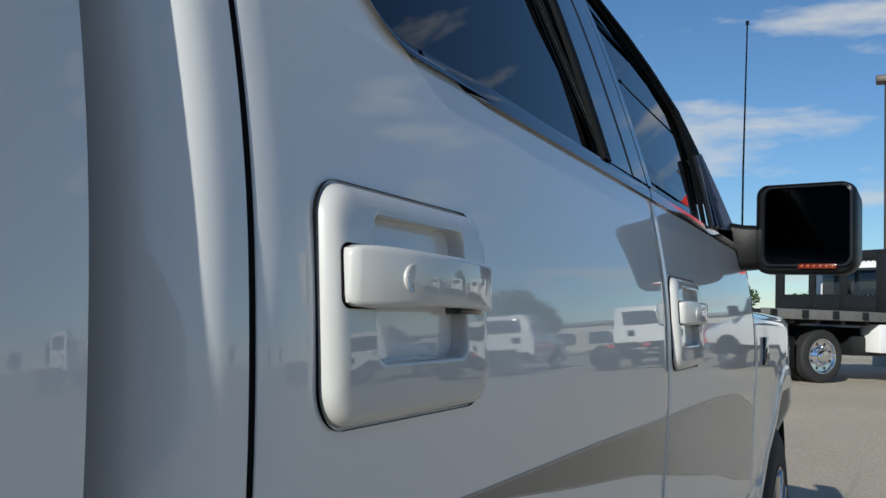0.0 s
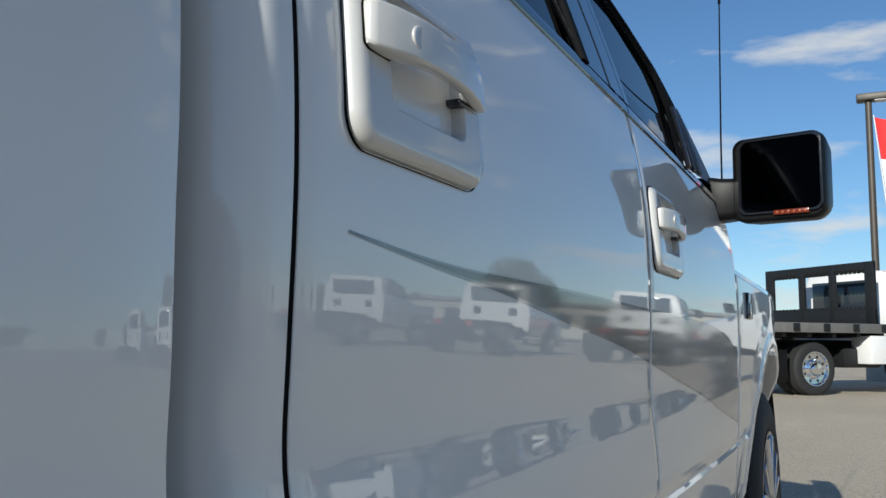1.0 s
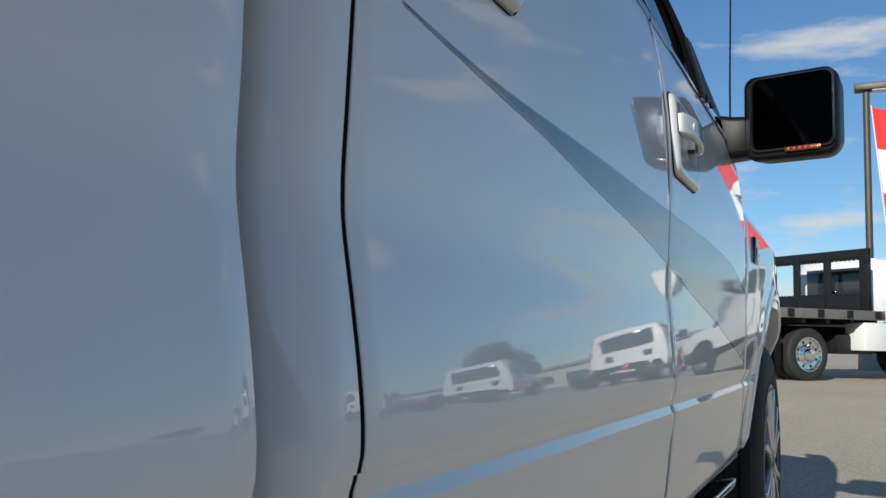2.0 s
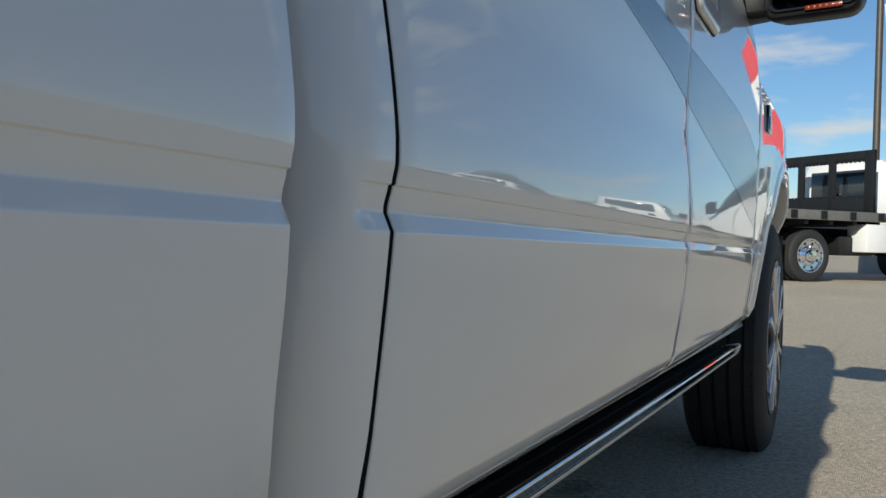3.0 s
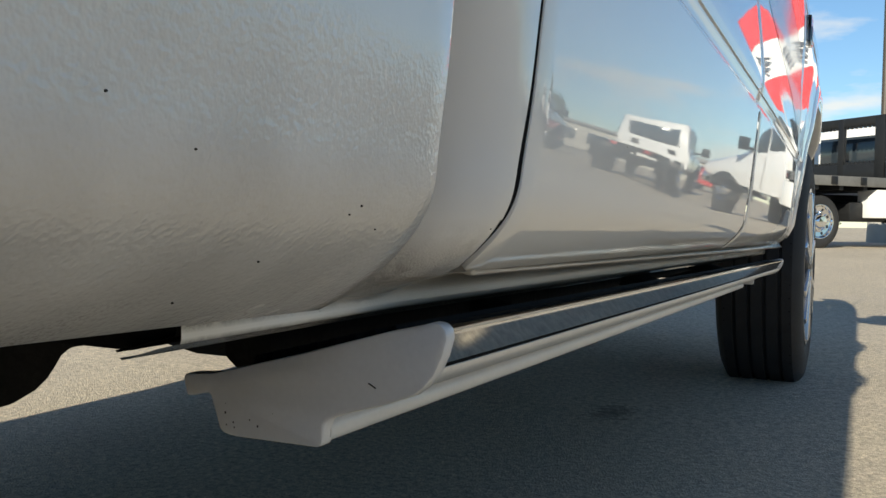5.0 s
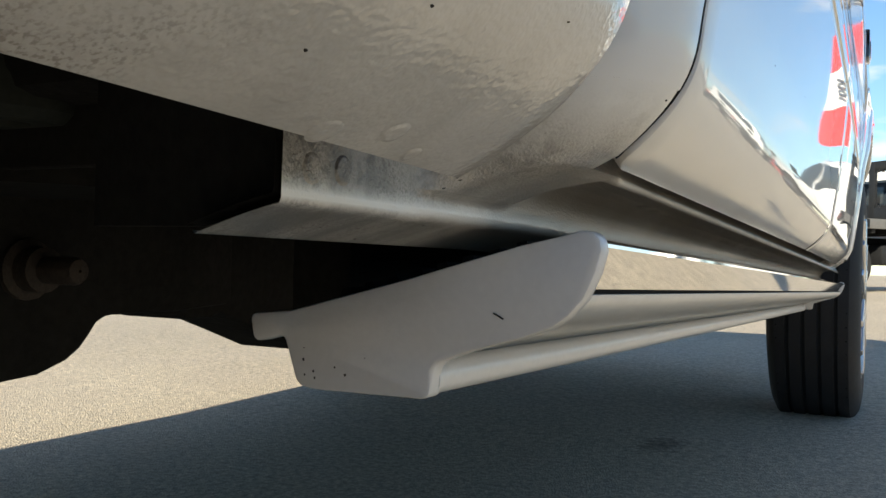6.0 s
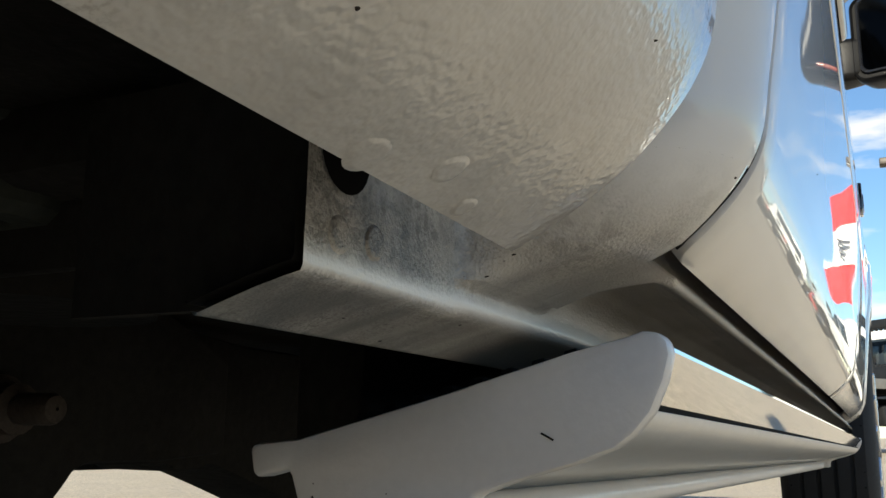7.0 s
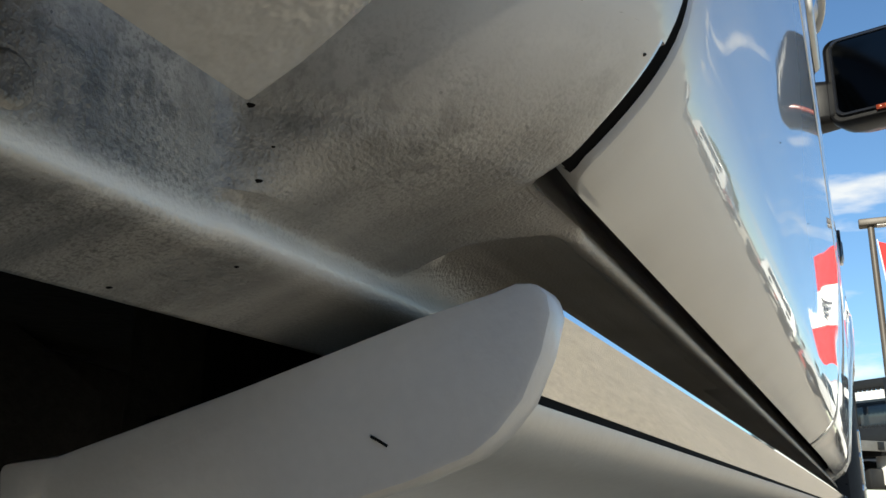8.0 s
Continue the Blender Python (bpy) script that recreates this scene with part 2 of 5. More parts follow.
wall_pale = material("pale_cladding", (0.36, 0.345, 0.31), 0.8, 0, 0, 0.08, 0.6)
wall_brown = material("brown_brick", (0.2, 0.15, 0.115), 0.85, 0, 0, 0.15, 1.5, 0.3, 30)
roof_grey = material("grey_roofing", (0.2, 0.2, 0.2), 0.8, 0, 0, 0.12, 0.5)
dark_pane = material("dark_window_pane", (0.03, 0.04, 0.05), 0.08, 0, 0.5, 0.1, 1)

# worn, sun-bleached asphalt with pale aggregate
asphalt = bpy.data.materials.new("worn_asphalt")
asphalt.use_nodes = True
an, al = asphalt.node_tree.nodes, asphalt.node_tree.links
ap = an["Principled BSDF"]
ap.inputs["Roughness"].default_value, ap.inputs["Specular IOR Level"].default_value = 0.85, 0.25
ageo = an.new("ShaderNodeNewGeometry")


def atex(kind, scale, detail=4.0):
    t = an.new(kind)
    t.inputs["Scale"].default_value = scale
    if kind == "ShaderNodeTexNoise":
        t.inputs["Detail"].default_value = detail
    al.new(ageo.outputs["Position"], t.inputs["Vector"])
    return t


def amix(kind, fac, a, b):
    x = an.new("ShaderNodeMixRGB")
    x.blend_type = kind
    for s, v in (("Fac", fac), ("Color1", a), ("Color2", b)):
        if hasattr(v, "links"):
            al.new(v, x.inputs[s])
        else:
            x.inputs[s].default_value = v
    return x.outputs["Color"]


def aramp(src, lo, hi):
    r = an.new("ShaderNodeMapRange")
    r.inputs["From Min"].default_value, r.inputs["From Max"].default_value = lo, hi
    al.new(src, r.inputs["Value"])
    return r.outputs["Result"]


big, mid, grit = atex("ShaderNodeTexNoise", 0.35), atex("ShaderNodeTexNoise", 2.3, 6), atex("ShaderNodeTexVoronoi", 210)
fine = atex("ShaderNodeTexNoise", 60, 5)
tone = amix("MIX", aramp(big.outputs["Fac"], 0.35, 0.65), (0.51, 0.445, 0.345, 1), (0.63, 0.555, 0.44, 1))
tone = amix("MIX", aramp(mid.outputs["Fac"], 0.4, 0.7), tone, (0.56, 0.49, 0.395, 1))
tone = amix("MULTIPLY", 0.75, tone, amix("MIX", aramp(fine.outputs["Fac"], 0.3, 0.7), (0.55, 0.55, 0.56, 1), (1.25, 1.22, 1.18, 1)))
tone = amix("MULTIPLY", 0.7, tone, amix("MIX", grit.outputs["Color"], (0.5, 0.5, 0.52, 1), (1.3, 1.28, 1.2, 1)))
# an old oil spot under the sill
spot = an.new("ShaderNodeVectorMath")
spot.operation = "DISTANCE"
flat = an.new("ShaderNodeVectorMath")
flat.operation = "MULTIPLY"
flat.inputs[1].default_value = (1.0, 0.62, 0.0)
al.new(ageo.outputs["Position"], flat.inputs[0])
al.new(flat.outputs["Vector"], spot.inputs[0])
spot.inputs[1].default_value = (-0.70, 2.34 * 0.62, 0.0)
sadd = an.new("ShaderNodeMath")
sadd.operation = "MULTIPLY_ADD"
sadd.inputs[1].default_value = 0.13
al.new(fine.outputs["Fac"], sadd.inputs[0])
al.new(spot.outputs["Value"], sadd.inputs[2])
tone = amix("MIX", aramp(sadd.outputs[0], 0.135, 0.05), tone, (0.09, 0.078, 0.066, 1))
al.new(tone, ap.inputs["Base Color"])
abump = an.new("ShaderNodeBump")
abump.inputs["Strength"].default_value, abump.inputs["Distance"].default_value = 0.6, 0.006
al.new(grit.outputs["Distance"], abump.inputs["Height"])
al.new(abump.outputs["Normal"], ap.inputs["Normal"])


# ---- mesh helpers ----
class Mesh:
    """Collects vertices and faces of one part."""

    def __init__(self):
        self.v, self.f = [], []

    def grid(self, rows, close=False, flip=False):
        b, n = len(self.v), len(rows[0])
        for r in rows:
            self.v += [tuple(p) for p in r]
        for i in range(len(rows) - 1):
            for j in range(n if close else n - 1):
                k = (j + 1) % n
                q = (b + i * n + j, b + i * n + k, b + (i + 1) * n + k, b + (i + 1) * n + j)
                self.f.append(q[::-1] if flip else q)
        return self

    def cap(self, loop, flip=False):
        b = len(self.v)
        self.v += [tuple(p) for p in loop]
        q = tuple(range(b, b + len(loop)))
        self.f.append(q[::-1] if flip else q)
        return self

    def loft(self, loops, ends=(True, True)):
        self.grid(loops, close=True)
        if ends[0]:
            self.cap(loops[0], flip=True)
        if ends[1]:
            self.cap(loops[-1])
        return self

    def box(self, lo, hi, bevel=0.0):
        bm = bmesh.new()
        bmesh.ops.create_cube(bm, size=1)
        for v in bm.verts:
            v.co = Vector([lo[i] + (v.co[i] + 0.5) * (hi[i] - lo[i]) for i in range(3)])
        if bevel:
            bmesh.ops.bevel(bm, geom=bm.edges[:], offset=bevel, segments=2, affect="EDGES", profile=0.5)
        return self.add_bm(bm)

    def add_bm(self, bm, m=None):
        bm.verts.index_update()
        b = len(self.v)
        self.v += [tuple(m @ v.co if m else v.co) for v in bm.verts]
        self.f += [tuple(b + v.index for v in f.verts) for f in bm.faces]
        bm.free()
        return self

    def prism(self, poly, axis, a, b, bevel=0.0):
        """A polygon in the two other axes (in order), drawn out along axis from a to b."""
        ax = "xyz".index(axis)

        def at(p, s):
            q = list(p)
            q.insert(ax, s)
            return q
        bm = bmesh.new()
        lo, hi = [bm.verts.new(at(p, a)) for p in poly], [bm.verts.new(at(p, b)) for p in poly]
        bm.faces.new(lo)
        bm.faces.new(hi)
        for i in range(len(poly)):
            k = (i + 1) % len(poly)
            bm.faces.new((lo[i], lo[k], hi[k], hi[i]))
        bmesh.ops.recalc_face_normals(bm, faces=bm.faces[:])
        if bevel:
            bmesh.ops.bevel(bm, geom=[e for e in bm.edges if len(e.link_faces) == 2 and e.calc_face_angle(0) > 0.5], offset=bevel, segments=2, affect="EDGES", profile=0.5)
        return self.add_bm(bm)

    def tube(self, pts, r, n=10, ends=True):
        loops = []
        for i, p in enumerate(pts):
            p = Vector(p)
            d = (Vector(pts[min(i + 1, len(pts) - 1)]) - Vector(pts[max(i - 1, 0)])).normalized()
            u = d.orthogonal().normalized() if i == 0 else (u - d * u.dot(d)).normalized()
            w = d.cross(u)
            rr = r[i] if isinstance(r, (list, tuple)) else r
            loops.append([p + (u * math.cos(a) + w * math.sin(a)) * rr for a in (2 * math.pi * k / n for k in range(n))])
        return self.loft(loops, (ends, ends))

    def lathe(self, prof, n=48, c=(0, 0, 0), close=False):
        """A profile of (x along the axle, radius), turned about x."""
        rows = [[(c[0] + x, c[1] + r * math.cos(a), c[2] + r * math.sin(a)) for a in (2 * math.pi * k / n for k in range(n))] for x, r in prof]
        return self.grid(rows + ([rows[0]] if close else []), close=True)

    def moved(self, m):
        self.v = [tuple(m @ Vector(p)) for p in self.v]
        return self

    def join(self, other):
        b = len(self.v)
        self.v += other.v
        self.f += [tuple(b + i for i in f) for f in other.f]
        return self


def part(name, mesh, mat, parent=None, label="", angle=32, smooth=True, flip_check=True):
    me = bpy.data.meshes.new(name)
    me.from_pydata([tuple(v) for v in mesh.v], [], mesh.f)
    bm = bmesh.new()
    bm.from_mesh(me)
    bmesh.ops.remove_doubles(bm, verts=bm.verts[:], dist=2e-5)
    if flip_check:
        bmesh.ops.recalc_face_normals(bm, faces=bm.faces[:])
    bm.to_mesh(me)
    bm.free()
    if smooth:
        me.polygons.foreach_set("use_smooth", [True] * len(me.polygons))
        me.set_sharp_from_angle(angle=radians(angle))
    for x in mat if isinstance(mat, (list, tuple)) else (mat,):
        me.materials.append(x)
    ob = new(name, me)
    if parent:
        ob.parent = parent
        bpy.context.view_layer.update()
        ob.matrix_parent_inverse = parent.matrix_world.inverted()
    return tagged(ob, label)


def thing(name, at, label, category, group=""):
    e = new(name)
    e.empty_display_size = 0.3
    e.location = at
    bpy.context.view_layer.update()
    return tagged(e, label, category, group)


def smoothstep(a, b, t):
    t = min(1.0, max(0.0, (t - a) / (b - a)))
    return t * t * (3 - 2 * t)


def lerp(a, b, t):
    return a + (b - a) * t


def steps(a, b, n):
    return [a + (b - a) * i / n for i in range(n + 1)]


def rounded(cy, cz, hw, hh, r, n=8):
    """A rounded rectangle, as (y, z) points."""
    out = []
    for qy, qz, a0 in ((1, 1, 0), (-1, 1, 90), (-1, -1, 180), (1, -1, 270)):
        for k in range(n + 1):
            a = radians(a0 + 90 * k / n)
            out.append((cy + qy * (hw - r) + r * math.cos(a), cz + qz * (hh - r) + r * math.sin(a)))
    return out


def arc(cy, cz, r, a0, a1, n):
    return [(cy + r * math.cos(radians(a)), cz + r * math.sin(radians(a))) for a in steps(a0, a1, n)]


# ---- ground: one sheet, the lot rises a little beyond the pickup ----
def lot(x, y):
    return 0.026 * smoothstep(1.9, 2.9, y) + 0.184 * smoothstep(6.0, 14.0, y)


gx = sorted(set([-3000, -900, -300, -120, -60, -30, -15] + steps(-8, 8, 8) + [15, 30, 60, 120, 300, 900, 3000]))
gy = sorted(set([-3000, -900, -300, -100, -40, -15] + steps(-6, 16, 22) + [20, 30, 60, 120, 300, 900, 3000]))
ground = part("ground", Mesh().grid([[(x, y, lot(x, y)) for x in gx] for y in gy]), asphalt, flip_check=False)
tagged(ground, "sun-bleached tan asphalt lot with pale gravel showing", "ground", kind="structure")

# ---- the pickup ----
MID = -1.18          # x of its centre line
RAKE = 0.008         # it stands a little nose-down
AXLE_F, AXLE_R, TYRE_R = 3.16, -0.52, 0.40
ARCH_R, ARCH_F = 0.475, 0.55
truck = thing("pickup_truck", (MID, 1.3, 0), "glossy white crew-cab pickup parked on the asphalt lot", "pickup truck")

PROFILE = [(0.488, -0.303), (0.4955, -0.2885), (0.4985, -0.282), (0.505, -0.271), (0.512, -0.2605), (0.52, -0.2512), (0.531, -0.2415), (0.545, -0.2343), (0.56, -0.2317), (0.58, -0.2288), (0.60, -0.2262), (0.62, -0.2243), (0.64, -0.2223), (0.66, -0.2204), (0.68, -0.2186), (0.70, -0.2170),
           (0.735, -0.2148), (0.755, -0.2143), (0.78, -0.2165), (0.80, -0.2192), (0.82, -0.2224), (0.838, -0.2254), (0.853, -0.2281), (0.866, -0.2303), (0.877, -0.2318), (0.888, -0.2326), (0.90, -0.2329), (0.93, -0.2321), (0.963, -0.2311), (1.0, -0.2300), (1.03, -0.2294), (1.05, -0.2292), (1.07, -0.2294), (1.09, -0.2299), (1.13, -0.2318), (1.17, -0.2347), (1.204, -0.2382), (1.24, -0.2434), (1.27, -0.2488), (1.307, -0.2566), (1.35, -0.2665)]


def natural(points):
    x, y = [np.array(c, float) for c in zip(*points)]
    n, h = len(x), np.diff(x)
    a, r = np.eye(n), np.zeros(n)
    for i in range(1, n - 1):
        a[i, i - 1:i + 2] = h[i - 1], 2 * (h[i - 1] + h[i]), h[i]
        r[i] = 6 * ((y[i + 1] - y[i]) / h[i] - (y[i] - y[i - 1]) / h[i - 1])
    m = np.linalg.solve(a, r)

    def f(t):
        i = int(min(max(np.searchsorted(x, t) - 1, 0), n - 2))
        d, e = t - x[i], x[i + 1] - t
        return float((m[i] * e ** 3 + m[i + 1] * d ** 3) / (6 * h[i]) + (y[i] / h[i] - m[i] * h[i] / 6) * e + (y[i + 1] / h[i] - m[i + 1] * h[i] / 6) * d)
    return f


main_curve = natural(PROFILE)
GROOVE = 0.722


def groove(z):
    """The coved body line: a crisp brow above, a shallow cove, a crisp lip below."""
    d = z - GROOVE
    if d > 0:
        return -0.0054 + 0.0019 * smoothstep(0.0, 0.0115, d) + 0.0022 * min(1.0, max(0.0, (d - 0.0116) / 0.0009)) + 0.0013 * smoothstep(0.013, 0.024, d)
    return -0.0054 * (1 - min(1.0, max(0.0, (-d - 0.0028) / 0.0104)))


def skin(y, z, cut=True):
    """x of the pickup's right side."""
    s = z + RAKE * (y - 0.24)
    x = main_curve(min(s, 1.35)) - 0.0016 * (y - 1.0) ** 2 - (0.0075 * (y - 0.33) + 0.0069 * max(y - 1.3, 0.0) ** 2) * smoothstep(0.90, 0.745, s) * smoothstep(-1.0, 0.33, y) - 0.016 * smoothstep(2.3, 2.85, y) * smoothstep(0.85, 0.55, s)
    x -= 0.12 * max(y - 3.22, 0.0) ** 2
    if s > 1.35:
        x -= 0.30 * (s - 1.35) + 0.16 * (s - 1.35) ** 2 + 0.35 * max(s - 1.55, 0) ** 2
    return x + (groove(s) if cut else 0)


def zrow(z, y):
    return z - RAKE * (y - 0.24)


def sided(mesh, s):
    """The same mesh on the right (s = 1) or mirrored to the left (s = -1)."""
    if s > 0:
        return mesh
    out = Mesh()
    out.v, out.f = [(2 * MID - x, y, z) for x, y, z in mesh.v], [f[::-1] for f in mesh.f]
    return out


Z_BODY = sorted(set([round(z, 4) for z in steps(0.488, 0.60, 28) + steps(0.60, 0.70, 8) + steps(0.70, 0.75, 64) + steps(0.75, 0.95, 20) + steps(0.95, 1.10, 8) + steps(1.10, 1.35, 14)]))


def panel(y0, y1, zs, n=14, edge=(True, True, True, True), push=lambda y, z: 0.0, fillet=0.0016, depth=0.018, lift=lambda y, z: 0.0):
    """A sheet of the side between y0(z) and y1(z), its edges folded inward. edge: rear, front, bottom, top."""
    f0, f1 = (y0 if callable(y0) else lambda z: y0), (y1 if callable(y1) else lambda z: y1)
    rows = []
    for z in zs:
        a, b = f0(z), f1(z)
        row = []
        dz = depth(z) if callable(depth) else depth
        ins = [(0.0, dz), (0.0, min(fillet, dz)), (fillet * 0.3, fillet * 0.3), (fillet, 0.0)]
        if edge[0]:
            for e, d in ins[:-1]:
                row.append((a + e, d))
        row += [(y, 0.0) for y in steps(a + (fillet if edge[0] else 0), b - (fillet if edge[1] else 0), n)]
        if edge[1]:
            for e, d in ins[:-1][::-1]:
                row.append((b - e, d))
        m = min(max((main_curve(z + 0.004) - main_curve(max(z - 0.004, 0.488))) / 0.008, 0.0), 2.0) if z < 0.56 else 0.0
        q = math.sqrt(1 + m * m)
        rows.append([(skin(y, zrow(z, y)) - d / q + push(y, z), y, zrow(z, y) + lift(y, z) + d * m / q) for y, d in row])
    if edge[2]:
        rows.insert(0, [(x - 0.005, y, z + 0.018) for x, y, z in rows[0]])
    if edge[3]:
        top = rows[-1]
        rows.append([(x - 0.003, y, z + 0.003) for x, y, z in top])
        rows.append([(x - 0.05, y, z + 0.004) for x, y, z in top])
    return Mesh().grid(rows)


def zs_between(a, b):
    return sorted(set([a, b] + [z for z in Z_BODY if a < z < b]))


GAP_R, GAP_M, GAP_F, BED_Y, TAIL = 0.330, 1.280, 2.33, 0.236, -1.55


def arch_edge(axle, sign, radius=ARCH_R):
    def f(z):
        d = zrow(z, axle) - TYRE_R
        return axle + sign * math.sqrt(max(radius ** 2 - d * d, 1e-6)) if abs(d) < radius else axle
    return f


TOP_ARCH = TYRE_R + ARCH_R
BED_RAIL = 1.355


def bed_edge(z):
    return lerp(0.2412, 0.2305, smoothstep(0.52, 0.76, z))


for s in (1, -1):
    which = "passenger-side" if s > 0 else "driver-side"
    # bed side: ahead of the wheel arch, behind it, and above it
    zz = zs_between(0.4955, TOP_ARCH + 0.02)
    zz = [z for z in zz if z < TOP_ARCH - 0.004] + [TOP_ARCH - 0.003]
    rise = lambda y, z: 0.012 * min(max(BED_Y - y, 0), 0.15) * smoothstep(0.60, 0.495, z)
    slim = lambda y, z: -0.0024 * smoothstep(0.69, 0.62, z) * smoothstep(0.50, 0.57, z) - 0.0038 * smoothstep(0.92, 1.04, z)
    bed = panel(arch_edge(AXLE_R, 1), bed_edge, zz, 24, (False, True, False, False), slim, lift=rise, depth=lambda z: lerp(0.003, 0.018, smoothstep(0.4955, 0.535, z)))
    lining = Mesh().grid([[(skin(y, zrow(z, y)) - o, y, zrow(z, y) + rise(y, z) + h) for y in steps(-0.04, bed_edge(z) - 0.003, 14)] for z, o, h in ((0.4955, 0.001, 0.0012), (0.4955, 0.004, 0.003), (0.50, 0.02, 0.006), (0.53, 0.03, 0.01), (0.60, 0.03, 0), (0.74, 0.03, 0))])
    part("bed_side_lining", sided(lining, s), chassis, truck)
    bed.join(panel(TAIL, arch_edge(AXLE_R, -1), zz, 8, (True, False, True, False)))
    bed.join(panel(TAIL, bed_edge, [zz[-1]] + zs_between(TOP_ARCH, BED_RAIL), 30, (True, True, False, False), slim))
    rail = [[(skin(y, zrow(BED_RAIL, y)) - 0.0038 - o, y, zrow(BED_RAIL, y) + h) for y in steps(TAIL, bed_edge(1.3), 12)] for o, h in ((0, 0), (0.004, 0.012), (0.014, 0.020), (0.03, 0.022), (0.075, 0.02), (0.085, 0.01), (0.087, -0.52))]
    bed.join(Mesh().grid(rail))
    part("bed_side", sided(bed, s), paint_bed, truck, which + " white bed side with a pebbled stone-chip coating low down")
    # black sheet putting the shade of the bed-to-cab gap into colour
    part("bed_gap_dark", sided(Mesh().grid([[(skin(bed_edge(z) - 0.012, zrow(z, 0.22)) - o, bed_edge(z) - 0.010 - q, zrow(z, 0.22) + (0.012 if z < 0.52 else 0)) for o, q in ((0.005 + 0.006 * smoothstep(0.56, 0.51, z), 0.004), (0.008 + 0.006 * smoothstep(0.56, 0.51, z), 0.0), (0.09, 0.0))] for z in zs_between(0.508, 1.34)]), s), chassis, truck)
    # cab corner behind the rear door
    def corner_d(y, tight=0.0):
        """How far the rounded corner has fallen back behind the side; it is tighter above the rocker."""
        u, v = [min(max((GAP_R - a - y) / b, 0.0), 1.0) for a, b in ((0.009, 0.061), (0.020, 0.0535))]
        return lerp(0.13 * (1 - math.sqrt(max(1 - u * u, 0.0))), 0.13 * (1 - max(1 - v ** 2.5, 0.0) ** (1 / 2.5)), tight)

    def corner_low(y, x):
        """Low down the corner runs out softly into the rocker stub."""
        return -0.3185 + max(x + 0.3185, 0.0) * smoothstep(0.250, 0.292, y)

    def corner(zv):
        row = []
        for u in steps(0.0, 1.0, 22):
            e = 0.0066 + 0.0030 * smoothstep(0.625, 0.535, zv)
            y = GAP_R - e - (0.07 - e) * math.sin(u * math.pi / 2)
            d = corner_d(y, smoothstep(0.56, 0.66, zv))
            zw = zrow(zv, y)
            x = skin(y, zw, False) + groove(zv) * smoothstep(0.0042, 0.0, d) - d
            row.append((lerp(x, corner_low(y, x), smoothstep(0.58, 0.535, zv)), y, zw))
        row.insert(0, (row[0][0] - 0.0016, row[0][1] + 0.0006, row[0][2]))
        row.insert(0, (row[0][0] - 0.02, row[0][1], row[0][2]))
        row.append((MID, GAP_R - 0.07, zrow(zv, 0.2)))
        return row
    cz = zs_between(0.535, 1.35) + steps(1.37, 1.86, 12)
    cc = Mesh().grid([corner(z) for z in cz])
    part("cab_corner", sided(cc, s), paint_low, truck, which + " rounded white cab rear corner")
    # doors
    GLASS_Z0, GLASS_Z1 = 1.345, 1.80
    doors = {}
    for name, y0, y1 in (("rear_door", GAP_R, GAP_M - 0.003), ("front_door", GAP_M + 0.003, GAP_F)):
        round_off = lambda z: 0.0075 * (1 - math.sqrt(max(0.0, 1 - min(max((0.5140 - z) / 0.005, 0.0), 1.0) ** 2)))
        dm = panel((lambda z: GAP_R + round_off(z)) if "rear" in name else y0, y1, sorted(set(steps(0.509, 0.514, 6) + zs_between(0.514, 1.33))), 44, (True, True, True, False))
        doors[name] = part(name, sided(dm, s), paint_door, truck, f"{which} white {name.replace('_', ' ')}, shut, with a coved body line")
        part("belt_moulding", sided(Mesh().grid([[(skin(y, zrow(z, y)) + o - (0.006 * smoothstep(0.70, 0.56, y)), y, zrow(z, y)) for y in steps(0.56 if "rear" in name else y0, y1, 30)] for z, o in ((1.3285, -0.004), (1.329, 0.0012), (1.332, 0.0030), (1.342, 0.0032), (1.349, 0.0018), (1.352, -0.009))]), s), gloss_black, doors[name])

    def up(y, z, o=0.0):
        return (skin(y, z) + o, y, z)

    def ring(outer, inner, n, oo, oi):
        return Mesh().grid([[up(lerp(a[0], b[0], t), lerp(a[1], b[1], t), lerp(oo, oi, t)) for a, b in zip(outer, inner)] for t in steps(0, 1, n)], close=True)

    # rear door glass with its rounded rear corner
    def window_loop(y0l, y0u, y1l, y1u, z0, z1, r, n=10):
        pts = []
        for (cy, cz), a0 in (((y1u - 0.02, z1 - 0.02), 0), ((y0u + r, z1 - r), 90), ((y0l + r, z0 + r), 180), ((y1l - 0.02, z0 + 0.02), 270)):
            rr = 0.02 if a0 in (0, 270) else r
            pts += [(cy + rr * math.cos(radians(a0 + 90 * k / n)), cz + rr * math.sin(radians(a0 + 90 * k / n))) for k in range(n + 1)]
        return pts

    def grow(loop, d):
        cy, cz = sum(p[0] for p in loop) / len(loop), sum(p[1] for p in loop) / len(loop)
        hy, hz = max(abs(p[0] - cy) for p in loop), max(abs(p[1] - cz) for p in loop)
        return [(cy + (p[0] - cy) * (1 + d / hy), cz + (p[1] - cz) * (1 + d / hz)) for p in loop]

    rear_in = window_loop(0.456, 0.52, 1.056, 1.000, 1.340, 1.80, 0.085)
    rear_out = []
    for y, z in rear_in:
        t = (z - 1.345) / (1.80 - 1.345)
        ylo, yhi = GAP_R + 0.004 + 0.05 * t, 1.06
        cyy, czz = 0.75, 1.575
        k = 10.0
        dy, dz = y - cyy, z - czz
        for lim, dd in (((ylo - cyy), dy), ((yhi - cyy), dy), ((zrow(1.33, y) - czz), dz), ((1.853 - czz), dz)):
            if lim * dd > 1e-9:
                k = min(k, lim / dd)
        rear_out.append((cyy + dy * k, czz + dz * k))
